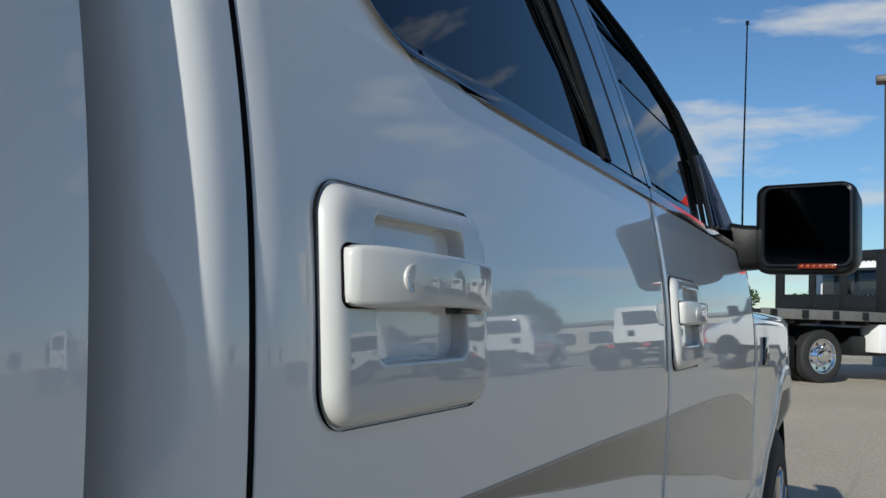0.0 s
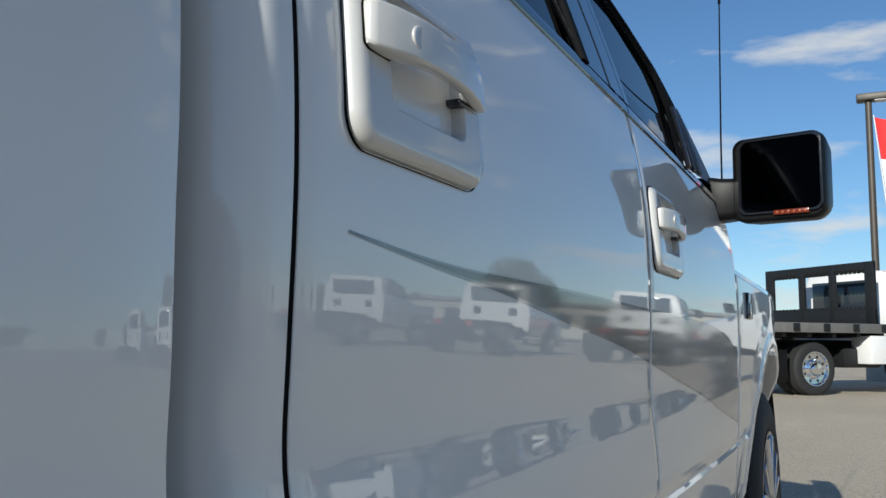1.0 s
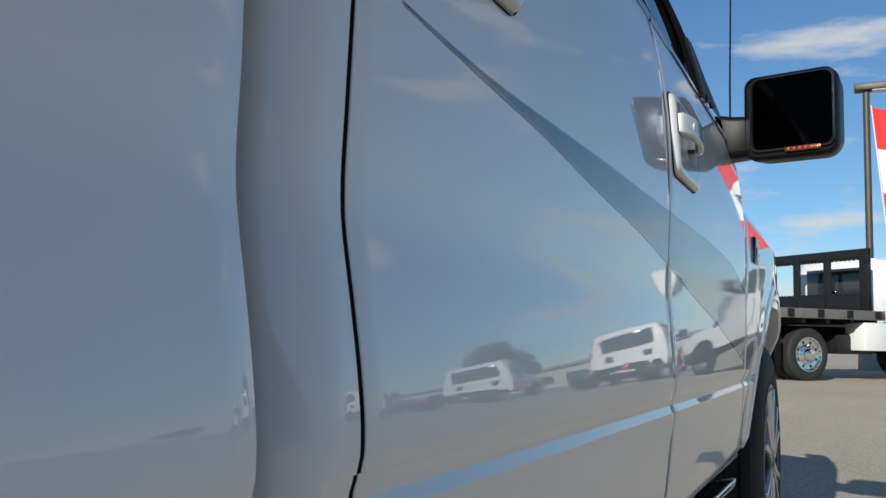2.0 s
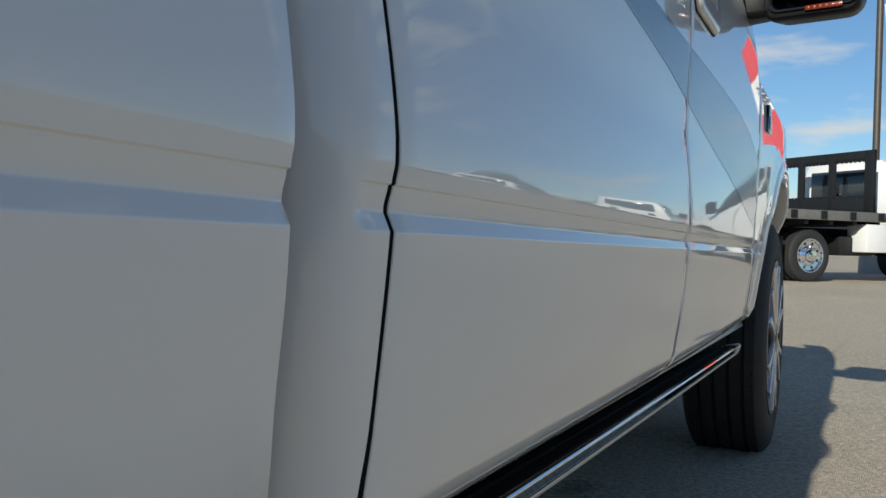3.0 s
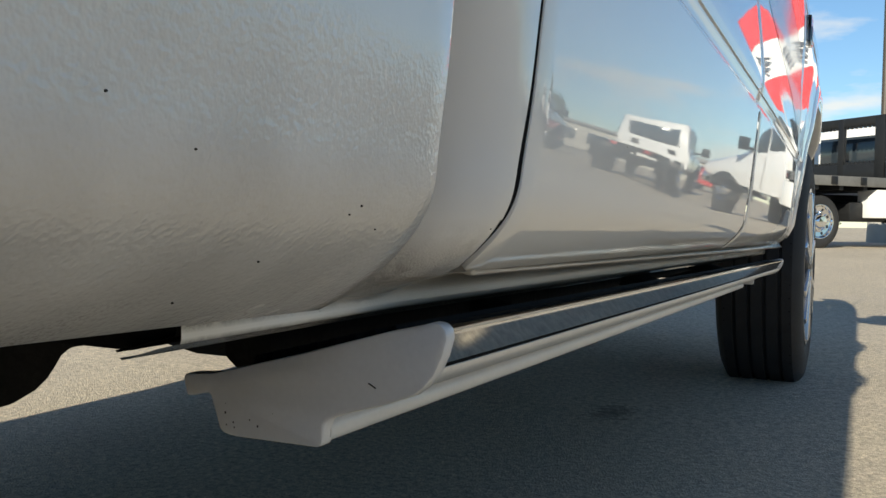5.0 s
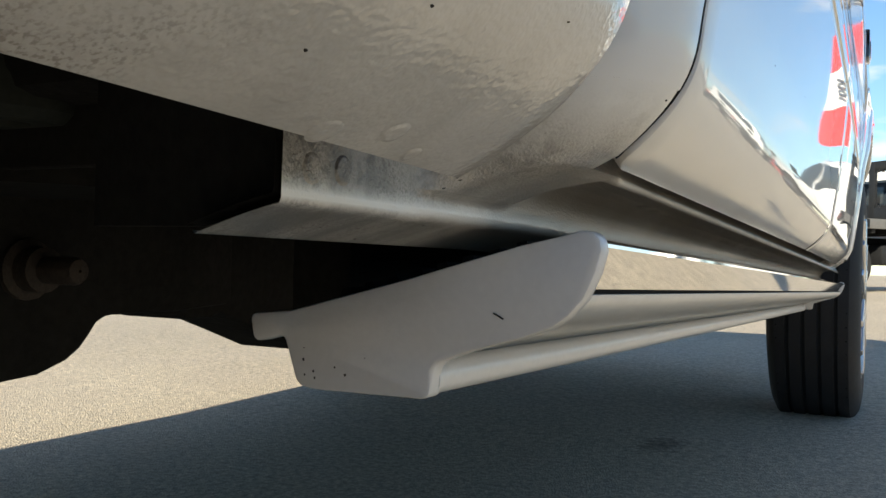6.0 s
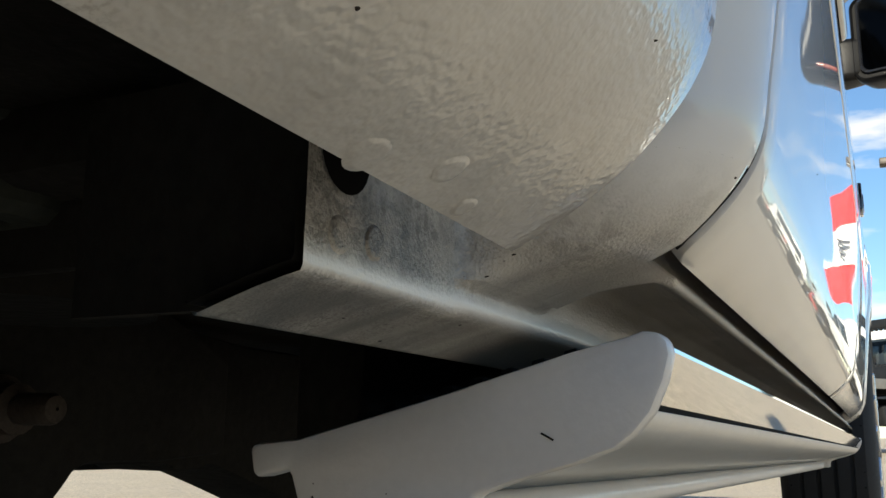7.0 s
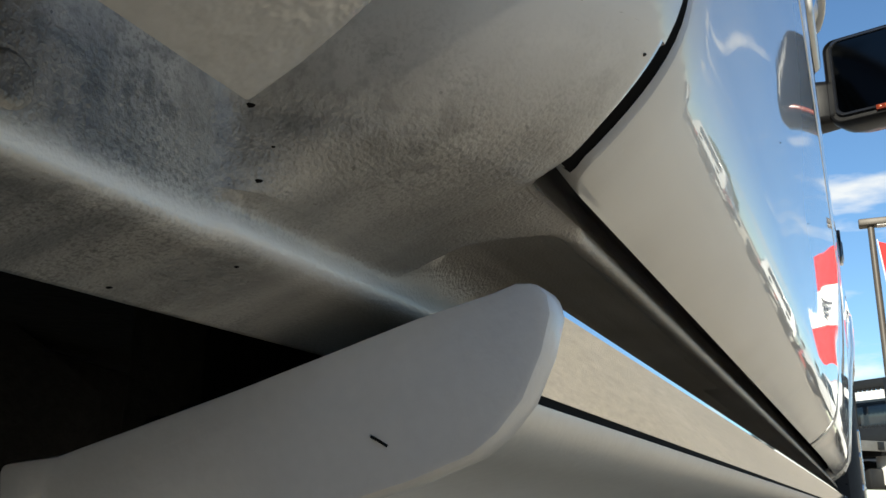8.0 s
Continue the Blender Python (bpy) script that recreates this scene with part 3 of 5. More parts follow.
    part("window_frame", sided(ring(rear_out, rear_in, 8, 0.0, -0.002), s), paint, doors["rear_door"])
    part("window_seal", sided(ring(grow(rear_in, 0.008), grow(rear_in, -0.006), 4, 0.003, -0.006), s), gloss_black, doors["rear_door"])
    part("window_pane", sided(ring(grow(rear_in, -0.008), grow(rear_in, -0.20), 10, -0.008, -0.008).cap([up(y, z, -0.008) for y, z in grow(rear_in, -0.20)]), s), tint, doors["rear_door"], "dark tinted side glass")
    # black pillar covers between the two side windows
    for a0, a1, b0, b1, m, o in ((1.040, 1.068, 0.978, 1.008, step_black, 0.005), (1.070, 1.185, 1.010, 1.13, gloss_black, 0.002), (1.188, 1.272, 1.134, 1.235, gloss_black, 0.003), (1.280, 1.312, 1.243, 1.275, gloss_black, 0.002)):
        rows = [[up(lerp(lerp(a0, b0, t), lerp(a1, b1, t), u), lerp(1.345, 1.80, t), o - (0.006 if u in (0, 1) else 0)) for u in (0, 0.04, 0.5, 0.96, 1)] for t in steps(0, 1, 10)]
        part("pillar_cover", sided(Mesh().grid(rows), s), m, doors["rear_door" if a0 < 1.2 else "front_door"], "black pillar trim")
    # front door glass under the sloping screen pillar
    front_in = [(1.315, 1.337), (1.6, 1.334), (1.79, 1.332), (1.835, 1.40), (1.92, 1.50), (1.925, 1.565), (1.90, 1.602), (1.765, 1.655), (1.645, 1.688), (1.50, 1.703), (1.28, 1.725)]
    part("window_pane", sided(Mesh().cap([up(y, z, -0.010) for y, z in front_in]).grid([[up(y, z, -0.010) for y, z in grow(front_in, -0.03)], [up(y, z, -0.0102) for y, z in grow(front_in, -0.06)]], True), s), tint, doors["front_door"], "dark tinted side glass")
    part("window_seal", sided(ring(grow(front_in, 0.008), grow(front_in, -0.008), 3, 0.001, -0.008), s), seal, doors["front_door"])
    # screen pillar and roof side rail, in body colour with a black drip moulding
    inner = [(1.83, 1.40), (1.90, 1.49), (1.925, 1.545), (1.905, 1.602), (1.775, 1.655), (1.655, 1.688), (1.505, 1.703), (1.30, 1.722), (1.05, 1.77), (0.6, 1.80), (0.36, 1.79)]
    outer = [(2.20, 1.43), (2.08, 1.53), (2.03, 1.57), (1.993, 1.618), (1.838, 1.678), (1.703, 1.710), (1.55, 1.722), (1.40, 1.735), (1.10, 1.80), (0.6, 1.84), (0.34, 1.83)]
    band = [[up(*a, -0.006), up(lerp(a[0], b[0], 0.06), lerp(a[1], b[1], 0.06), 0.003), up(lerp(a[0], b[0], 0.5), lerp(a[1], b[1], 0.5), 0.005), up(lerp(a[0], b[0], 0.94), lerp(a[1], b[1], 0.94), 0.003), up(*b, -0.004), up(*b, -0.02)] for a, b in zip(inner, outer)]
    part("pillar_trim", sided(Mesh().grid(band), s), seal, truck, "black screen-pillar trim")
    rows = []
    for y, z in outer:
        rows.append([(skin(y, z) - 0.010, y, z), (skin(y, z) - 0.012, y + 0.004, z + 0.008), (skin(y, z) - 0.035, y + 0.02, z + 0.022), (skin(y, z) - 0.09, y + 0.03, z + 0.04), (skin(y, z) - 0.12, y, z)])
    part("roof_rail", sided(Mesh().grid(rows, close=True), s), paint, truck)
    # front fender with its arch
    def flare(y, z):
        d = math.hypot(y - AXLE_F, zrow(z, y) - TYRE_R) - ARCH_F
        return 0.010 * smoothstep(0.14, 0.0, d)
    zz = zs_between(0.5, TYRE_R + ARCH_F - 0.003)
    fd = panel(GAP_F + 0.006, arch_edge(AXLE_F, -1, ARCH_F), zz, 14, (True, False, True, False), flare)
    fd.join(panel(arch_edge(AXLE_F, 1, ARCH_F), 4.02, zz, 10, (False, True, True, False), flare))
    fd.join(panel(GAP_F + 0.006, 4.02, [zz[-1]] + zs_between(TYRE_R + ARCH_F, 1.155), 36, (True, True, False, False), flare))
    top = [[(skin(y, zrow(1.155, y)) - o, y, zrow(1.155, y) + h) for y in steps(GAP_F + 0.006, 4.02, 16)] for o, h in ((0, 0), (0.006, 0.018), (0.022, 0.032), (0.06, 0.040), (0.16, 0.044))]
    fd.join(Mesh().grid(top))
    fender = part("fender", sided(fd, s), paint_low, truck, which + " white front fender")
    lip = []
    for a in steps(10.5, 169.5, 48):
        c_, s_ = math.cos(radians(a)), math.sin(radians(a))
        row = []
        for r, o in ((ARCH_F - 0.004, -0.05), (ARCH_F - 0.006, 0.004), (ARCH_F - 0.003, 0.010), (ARCH_F + 0.005, 0.0135), (ARCH_F + 0.020, 0.014), (ARCH_F + 0.044, 0.011), (ARCH_F + 0.053, 0.007), (ARCH_F + 0.056, -0.004)):
            y, z = AXLE_F + r * c_, TYRE_R + r * s_
            row.append((skin(y, max(z, 0.5), False) + o, y, z))
        lip.append(row)
    part("arch_lip", sided(Mesh().grid(lip), s), paint, fender, "raised white wheel-arch lip")
    vent = [(2.50, 1.03), (2.60, 1.03), (2.585, 1.105), (2.515, 1.105)]
    part("side_badge", sided(Mesh().prism([(y, z) for y, z in vent], "x", skin(2.55, 1.06) - 0.004, skin(2.55, 1.06) + 0.007, 0.003), s), gloss_black, fender, "small gloss black fender vent")
    part("badge_inlay", sided(Mesh().prism([(2.512, 1.038), (2.588, 1.038), (2.577, 1.075), (2.523, 1.075)], "x", skin(2.55, 1.06) + 0.005, skin(2.55, 1.06) + 0.0095, 0.002), s), gloss_black, fender)

    # door handles: dished bezel, pull lever across it
    def handle(door, cy, cz):
        def P(y, z, o):
            return (skin(y, z, False) + o, y, z)
        loops = []
        for hw, hh, r, o in ((0.107, 0.069, 0.023, -0.006), (0.107, 0.069, 0.023, 0.0015), (0.1063, 0.0683, 0.0223, 0.0050), (0.1042, 0.0662, 0.021, 0.0084), (0.1008, 0.0628, 0.0195, 0.0108), (0.0970, 0.0590, 0.018, 0.0117), (0.0935, 0.0555, 0.017, 0.012), (0.0920, 0.0540, 0.0165, 0.012)):
            loops.append([P(y, z, o) for y, z in rounded(cy, cz, hw, hh, r)])
        py, pz = cy + 0.0, cz + 0.0105
        for hw, hh, r, o in ((0.0650, 0.0470, 0.0115, 0.012), (0.0635, 0.0455, 0.011, 0.012), (0.0626, 0.0446, 0.011, 0.0112), (0.0618, 0.0438, 0.011, 0.008), (0.060, 0.042, 0.012, -0.012), (0.056, 0.038, 0.016, -0.028), (0.046, 0.028, 0.018, -0.036), (0.030, 0.016, 0.012, -0.038)):
            loops.append([P(y, z, o) for y, z in rounded(py, pz, hw, hh, r)])
        hb = part("door_handle", sided(Mesh().loft(loops, (False, True)), s), handle_paint, door, "pale silver door handle with a square dished bezel", angle=50)
        part("bezel_gasket", sided(Mesh().loft([[P(y, z, o) for y, z in rounded(cy, cz, 0.1090, 0.0710, 0.0245)] for o in (-0.004, 0.0022)], (False, False)), s), seal, hb)
        lev = []
        for y, xi, xo, z0, z1 in ((-0.0985, 0.009, 0.013, 0.005, 0.027), (-0.0978, 0.008, 0.0165, 0.001, 0.031), (-0.093, 0.008, 0.0195, -0.001, 0.033), (-0.075, 0.009, 0.0250, -0.002, 0.034), (-0.058, 0.010, 0.0290, -0.002, 0.034), (-0.045, 0.017, 0.0308, -0.001, 0.0335), (-0.02, 0.020, 0.0320, 0.0, 0.033), (0.01, 0.0205, 0.0318, 0.0, 0.033), (0.04, 0.019, 0.0295, 0.0, 0.032), (0.065, 0.014, 0.0255, -0.001, 0.032), (0.088, 0.009, 0.020, -0.002, 0.031), (0.098, 0.008, 0.016, 0.0, 0.029), (0.100, 0.008, 0.0125, 0.004, 0.025)):
            lev.append([(skin(cy + y, cz, False) + px_, cy + y, cz + pz_) for px_, pz_ in rounded((xi + xo) / 2, (z0 + z1) / 2, (xo - xi) / 2, (z1 - z0) / 2, min(xo - xi, z1 - z0) * 0.3, 4)])
        lv = part("pull_lever", sided(Mesh().loft(lev), s), handle_paint, hb, angle=50)
        part("lever_gap", sided(Mesh().loft([[P(y, z, o) for y, z in rounded(cy - 0.080, cz + 0.0160, 0.0192, 0.0183, 0.006)] for o in (0.008, 0.0123)], (False, True)), s), seal, hb)
        ky, kz = cy - 0.052, cz + 0.0165
        kx = skin(ky, kz, False) + 0.0312
        part("lock_cap", sided(Mesh().grid([[(kx + o, ky + r * math.cos(a) * 1.1, kz + r * math.sin(a)) for a in (2 * math.pi * k / 28 for k in range(28))] for r, o in ((0.0094, -0.004), (0.0090, -0.0004), (0.0080, 0.0002), (0.0064, -0.0003), (0.003, -0.0010), (0.0005, -0.0011))], True), s), handle_paint, hb, "small round lock cover")
        part("lever_pocket", sided(Mesh().box((kx - 0.045, cy + 0.052, cz - 0.0045), (kx - 0.0165, cy + 0.088, cz + 0.002), 0.002), s), gloss_black, hb)
    handle(doors["rear_door"], 0.489, 1.153)
    handle(doors["front_door"], 1.412, 1.142)
    # halftone wedge of tape along the doors
    EDGE_U = natural([(0.385, 1.0260), (0.51, 1.0175), (0.67, 1.0145), (0.94, 1.0125), (1.25, 1.0075), (1.6, 1.0035), (1.9, 0.994), (2.05, 0.982), (2.33, 0.930)])
    EDGE_L = natural([(0.385, 1.0255), (0.54, 1.0105), (0.67, 0.9995), (0.84, 0.980), (0.94, 0.9695), (1.16, 0.945), (1.26, 0.930), (1.57, 0.882), (1.76, 0.853), (2.0, 0.807), (2.12, 0.788), (2.33, 0.755)])
    for door, y0, y1 in (("rear_door", 0.386, GAP_M - 0.008), ("front_door", GAP_M + 0.008, 2.31)):
        for nm, a, b, m in (("tape_wedge", 0.0, 1.0, tape), ("tape_edge", 0.0, 0.0, tape_edge), ("tape_edge", 1.0, 1.0, tape_edge)):
            rows = []
            for y in steps(y0, y1, 90):
                u, l = EDGE_U(y), EDGE_L(y)
                ws = 0.0018 + 0.0022 * smoothstep(0.4, 1.4, y)
                z0, z1 = (l, u) if nm == "tape_wedge" else ((l - ws / 2, l + ws / 2) if a == 0 else (u - ws / 2, u + ws / 2))
                rows.append([(skin(y, z) + (0.00035 if nm == "tape_wedge" else 0.0006), y, z) for z in steps(z0, z1, 24 if nm == "tape_wedge" else 2)])
            part(nm, sided(Mesh().grid(rows), s), m, doors[door], "dark halftone tape wedge fading forward" if nm == "tape_wedge" else "")
    # rocker: open-ended stub behind, cab corner tucked under, then the ridged sill below the doors
    SL = lambda y: -0.014 * max(y - 0.37, 0)

    def resample(pts, n):
        p = [Vector(q) for q in pts]
        acc = [0.0]
        for a, b in zip(p, p[1:]):
            acc.append(acc[-1] + (b - a).length)
        out = []
        for k in range(n + 1):
            t = acc[-1] * k / n
            i = max(q for q in range(len(p) - 1) if acc[q] <= t + 1e-12)
            out.append(tuple(p[i].lerp(p[i + 1], min(1.0, (t - acc[i]) / (acc[i + 1] - acc[i])))))
        return out
    # three strips across: from the top to the bead, from the bead to the hollow, from the hollow over the fold to the inner edge
    FOLD = [(-0.3122, 0.4950), (-0.3155, 0.4943), (-0.3172, 0.4930), (-0.3176, 0.4910), (-0.3171, 0.4885), (-0.3174, 0.4862), (-0.3192, 0.4846), (-0.3235, 0.4837), (-0.331, 0.4818), (-0.340, 0.4790), (-0.3478, 0.4765), (-0.3491, 0.4760), (-0.3500, 0.4769)]
    HOLLOW = [(-0.3122, 0.5035), (-0.3158, 0.4995), (-0.3176, 0.4955), (-0.3178, 0.4920)] + FOLD[4:]
    BEAD_A = resample([(-0.290, 0.545), (-0.2845, 0.530), (-0.2790, 0.519), (-0.2752, 0.5115), (-0.2724, 0.5072)], 12)
    BEAD_B = resample([(-0.2724, 0.5072), (-0.2722, 0.5056), (-0.2734, 0.5043), (-0.2755, 0.5040), (-0.2780, 0.5052), (-0.2815, 0.5078), (-0.288, 0.5092), (-0.298, 0.5092), (-0.306, 0.5078), (-0.3122, 0.5035)], 26)
    TUCK = [(-0.2380, 0.535), (-0.2512, 0.520), (-0.2605, 0.512), (-0.2700, 0.5072), (-0.285, 0.5030), (-0.300, 0.4985), (-0.3122, 0.4950)]
    tuck_z = lambda x: float(np.interp(-x, [-p[0] for p in TUCK], [p[1] for p in TUCK]))
    rock = []
    for y in [0.191, 0.193, 0.200, 0.212, 0.225, 0.235, 0.245, 0.252] + steps(0.258, 0.316, 16) + steps(0.3175, 0.372, 42) + steps(0.376, 0.40, 6) + steps(0.41, 2.68, 130):
        side = lambda z: corner_low(y, skin(y, zrow(z, y), False) - corner_d(min(y, 0.33)))
        xe = side(0.512)
        x1 = min(xe, -0.3122)
        tuck = [(side(z), zrow(z, y)) for z in steps(0.535, 0.512, 12)]
        tuck += [(lerp(xe, x1, u), tuck_z(lerp(-0.2605, -0.3122, u)) + (zrow(0.512, y) - 0.512) * (1 - u)) for u in steps(0, 1, 26)[1:]]
        ka = smoothstep(0.3196, 0.3236, y)
        sec = []
        for i, t in enumerate(tuck):
            if i <= 12:
                b, k = BEAD_A[i], ka
            else:
                b = BEAD_B[i - 12]
                yb = lerp(0.3635, 0.347, smoothstep(-0.274, -0.302, b[0]))
                k = smoothstep(yb - 0.0045, yb + 0.003, y)
                even = lerp(-0.2724, -0.3122, (i - 12) / 26)
                t = (lerp(t[0], even, ka), lerp(t[1], tuck_z(even) + 0.0012, ka * (1 - (i - 12) / 26)))
            sec.append((lerp(t[0], b[0], k), lerp(t[1], b[1], k)))
        for f, h in zip(FOLD, HOLLOW):
            k = smoothstep(0.335, 0.362, y)
            sec.append((min(lerp(f[0], h[0], k), x1 - 1e-4 if y < 0.33 else 0.0), lerp(f[1], h[1], k)))
        rock.append([(x - (0.0016 * (y - 1) ** 2 - 0.000576 + 0.010 * (y - 0.4) if y > 0.4 else 0.0), y, z + SL(y)) for x, z in sec])
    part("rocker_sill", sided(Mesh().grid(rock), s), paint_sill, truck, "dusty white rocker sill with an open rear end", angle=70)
    back = Mesh().grid([[(x - 0.003, y + 0.0006, z + 0.0028) for x, y, z in r[30:]] for r in rock])
    part("sill_lining", sided(back, s), chassis, truck)
    for y, dp in ((GAP_R - 0.0032, 0.0013), (GAP_M, 0.0018), (GAP_F + 0.003, 0.0018)):
        low, taper = lambda z: smoothstep(0.56, 0.515, z), lambda z: smoothstep(0.640, 0.530, z)
        seam = Mesh().grid([[(skin(y, zrow(z, y), True) - dp - q - 0.0014 * low(z), y + o, zrow(z, y) + (0.0012 + q) * low(z)) for o, q in ((-0.0048 - 0.0034 * taper(z), 0.010), (-0.0039 - 0.0034 * taper(z), 0.0006 * taper(z)), (0.0042, 0.0), (0.008, 0.004))] for z in zs_between(0.511, 1.34)])
        part("panel_seam", sided(seam, s), seal, truck, "black shadow gap between body panels")
    hidden = Mesh().grid([[(x - 0.0016 * (y - 1) ** 2, y, zrow(z, y)) for x, z in ((-0.2925, 0.541), (-0.288, 0.575), (-0.268, 0.60), (-0.250, 0.62), (-0.250, 0.66))] for y in steps(0.315, 2.34, 24)])
    part("door_lining", sided(hidden, s), seal, truck)
    part("stub_baffle", sided(Mesh().prism([(-0.3205, 0.54), (-0.3205, 0.4875), (-0.353, 0.4785), (-0.40, 0.4785), (-0.40, 0.54)], "y", 0.200, 0.204), s), chassis, truck)
    def disc(c, nrm, r, h, n=20):
        """A low round plug with a rolled edge."""
        c, nrm = Vector(c), Vector(nrm).normalized()
        u = nrm.orthogonal().normalized()
        w = nrm.cross(u)
        return Mesh().grid([[c + nrm * o + (u * math.cos(a) + w * math.sin(a)) * q for a in (2 * math.pi * k / n for k in range(n))] for q, o in ((r * 1.25, -h * 0.3), (r * 1.1, h * 0.1), (r * 1.0, h * 0.5), (r * 0.9, h * 0.85), (r * 0.78, h), (r * 0.5, h * 0.95), (r * 0.25, h * 0.9), (r * 0.02, h * 0.9))], True)
    for y, z in ((0.2050, 0.4955), (0.2210, 0.4966)):
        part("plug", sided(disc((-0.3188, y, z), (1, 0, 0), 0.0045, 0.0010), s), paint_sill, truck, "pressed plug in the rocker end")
    slot = [(-0.3178, 0.2060 + 0.0108 * math.cos(a), 0.5160 + 0.0105 * math.sin(a)) for a in (2 * math.pi * k / 24 for k in range(24))]
    part("drain_slot", sided(Mesh().cap(slot), s), seal, truck, "dark oval slot in the rocker end")
    for y, z, r in ((0.1628, 0.4985, 0.0046), (0.1845, 0.5010, 0.0038), (0.2023, 0.4980, 0.0031)):
        part("plug", sided(disc((skin(y, z - rise(y, z)), y, z), (1, 0, -(main_curve(z + 0.003) - main_curve(z - 0.003)) / 0.006), r * 0.9, 0.00032), s), paint_bed, truck, "pressed rivet bump low on the bed side")
    # running board
    BL = lambda y: -0.016 * (y - 0.33)
    board = new("running_board")
    board.location = (-0.35 if s > 0 else 2 * MID + 0.35, 1.36, 0.42)
    board.parent = truck
    bpy.context.view_layer.update()
    board.matrix_parent_inverse = truck.matrix_world.inverted()
    tagged(board, which + " silver running board with a chrome strip")
    bpy.context.view_layer.update()
    def sweep(sec, y0, y1, n=12, closed=True):
        return Mesh().loft([[(x - 0.0016 * (y - 1) ** 2, y, z + BL(y)) for x, z in sec] for y in steps(y0, y1, n)]) if closed else Mesh().grid([[(x - 0.0016 * (y - 1) ** 2, y, z + BL(y)) for x, z in sec] for y in steps(y0, y1, n)])
    core = [(-0.2782, 0.4592), (-0.2762, 0.4582), (-0.2764, 0.4562), (-0.2778, 0.4536), (-0.2815, 0.4495), (-0.292, 0.4452), (-0.311, 0.4408), (-0.330, 0.4364), (-0.344, 0.4322), (-0.350, 0.4272), (-0.38, 0.4272), (-0.41, 0.437), (-0.41, 0.444), (-0.34, 0.459), (-0.29, 0.474), (-0.277, 0.474)]
    part("board_body", sided(sweep(core, 0.3275, 2.37), s), alu, board, "satin silver running-board extrusion", angle=40)
    lowrail = [(-0.3492 + 0.0125 * math.copysign(abs(math.cos(a)) ** 0.75, math.cos(a)), 0.4205 + 0.0075 * math.copysign(abs(math.sin(a)) ** 0.75, math.sin(a))) for a in (2 * math.pi * k / 24 for k in range(24))]
    part("lower_rail", sided(sweep(lowrail, 0.3275, 2.14), s), satin, board, "pale lower rail", angle=60)
    strip = [(-0.2775, 0.4602), (-0.2762, 0.4606), (-0.2738, 0.4650), (-0.2713, 0.4695), (-0.2690, 0.4737), (-0.2671, 0.4771), (-0.2673, 0.4786), (-0.2688, 0.4799), (-0.2715, 0.4806), (-0.2745, 0.4803), (-0.2775, 0.4785), (-0.279, 0.462)]
    part("chrome_strip", sided(sweep(strip, 0.3275, 2.385), s), chrome, board, "mirror-bright chrome strip", angle=20)
    part("strip_gasket", sided(sweep([(-0.2785, 0.4580), (-0.2768, 0.4584), (-0.2766, 0.4610), (-0.279, 0.4610)], 0.3275, 2.38), s), seal, board)
    tread = [(-0.277, 0.4755), (-0.279, 0.4795), (-0.295, 0.4775), (-0.34, 0.466), (-0.40, 0.449), (-0.41, 0.446), (-0.40, 0.444), (-0.30, 0.470)]
    part("step_tread", sided(sweep(tread, 0.3275, 2.36), s), step_black, board, "ribbed black step tread")
    ribs = Mesh()
    for k in range(1, 9):
        x = -0.287 - 0.012 * k
        ribs.join(sweep([(x, 0.4780 - 0.0031 * k), (x - 0.002, 0.4825 - 0.0031 * k), (x - 0.006, 0.4815 - 0.0031 * k), (x - 0.008, 0.476 - 0.0031 * k)], 0.3310, 2.355, 4))
    part("tread_rib", sided(ribs, s), step_black, board)
    cap = [(-0.4325, 0.4425), (-0.4305, 0.4335), (-0.4285, 0.4315), (-0.4145, 0.4350), (-0.4125, 0.4335), (-0.4060, 0.4155), (-0.4030, 0.4130), (-0.396, 0.4122), (-0.3425, 0.4128), (-0.3385, 0.4140), (-0.3375, 0.4250), (-0.335, 0.4285), (-0.322, 0.4335), (-0.300, 0.4400), (-0.2855, 0.4455), (-0.2795, 0.4500), (-0.2735, 0.4570), (-0.2690, 0.4670), (-0.2668, 0.4755), (-0.2675, 0.4800), (-0.2705, 0.4828), (-0.2755, 0.4832), (-0.2810, 0.4815), (-0.300, 0.4770), (-0.35, 0.4625), (-0.41, 0.4465), (-0.4305, 0.4445)]
    part("end_cap", sided(Mesh().prism([(x, z) for x, z in cap], "y", 0.3195, 0.3305, 0.0018), s), satin, board, "pale plastic end cap with scuffs", angle=40)
    part("end_cap", sided(Mesh().prism([(x - 0.003, z + BL(2.38)) for x, z in cap], "y", 2.372, 2.384, 0.0014), s), satin, board)
    part("scuff", sided(Mesh().tube([(-0.3105, 0.3194, 0.4500), (-0.3088, 0.3194, 0.4492), (-0.3062, 0.3194, 0.4478)], 0.0004, 6), s), chassis, board, "short dark scratch")
    rnd = random.Random(5)
    for k in range(16):
        fx, fz, fr = rnd.gauss(-0.398, 0.012), rnd.gauss(0.424, 0.007), rnd.uniform(0.0003, 0.0009)
        if fz > 0.4145 and -0.405 < fx < -0.35:
            part("scuff", sided(Mesh().cap([(fx + fr * (0.6 + 0.4 * rnd.random()) * math.cos(a), 0.3193, fz + fr * (0.6 + 0.4 * rnd.random()) * math.sin(a)) for a in (2 * math.pi * j / 8 for j in range(8))]), s), rust, board, "fleck of road tar")
    for y in (0.75, 1.35, 1.95):
        part("bracket", sided(Mesh().prism([(-0.36, 0.44), (-0.62, 0.50), (-0.62, 0.47), (-0.36, 0.422)], "y", y - 0.03, y + 0.03, 0.004), s), chassis, board)
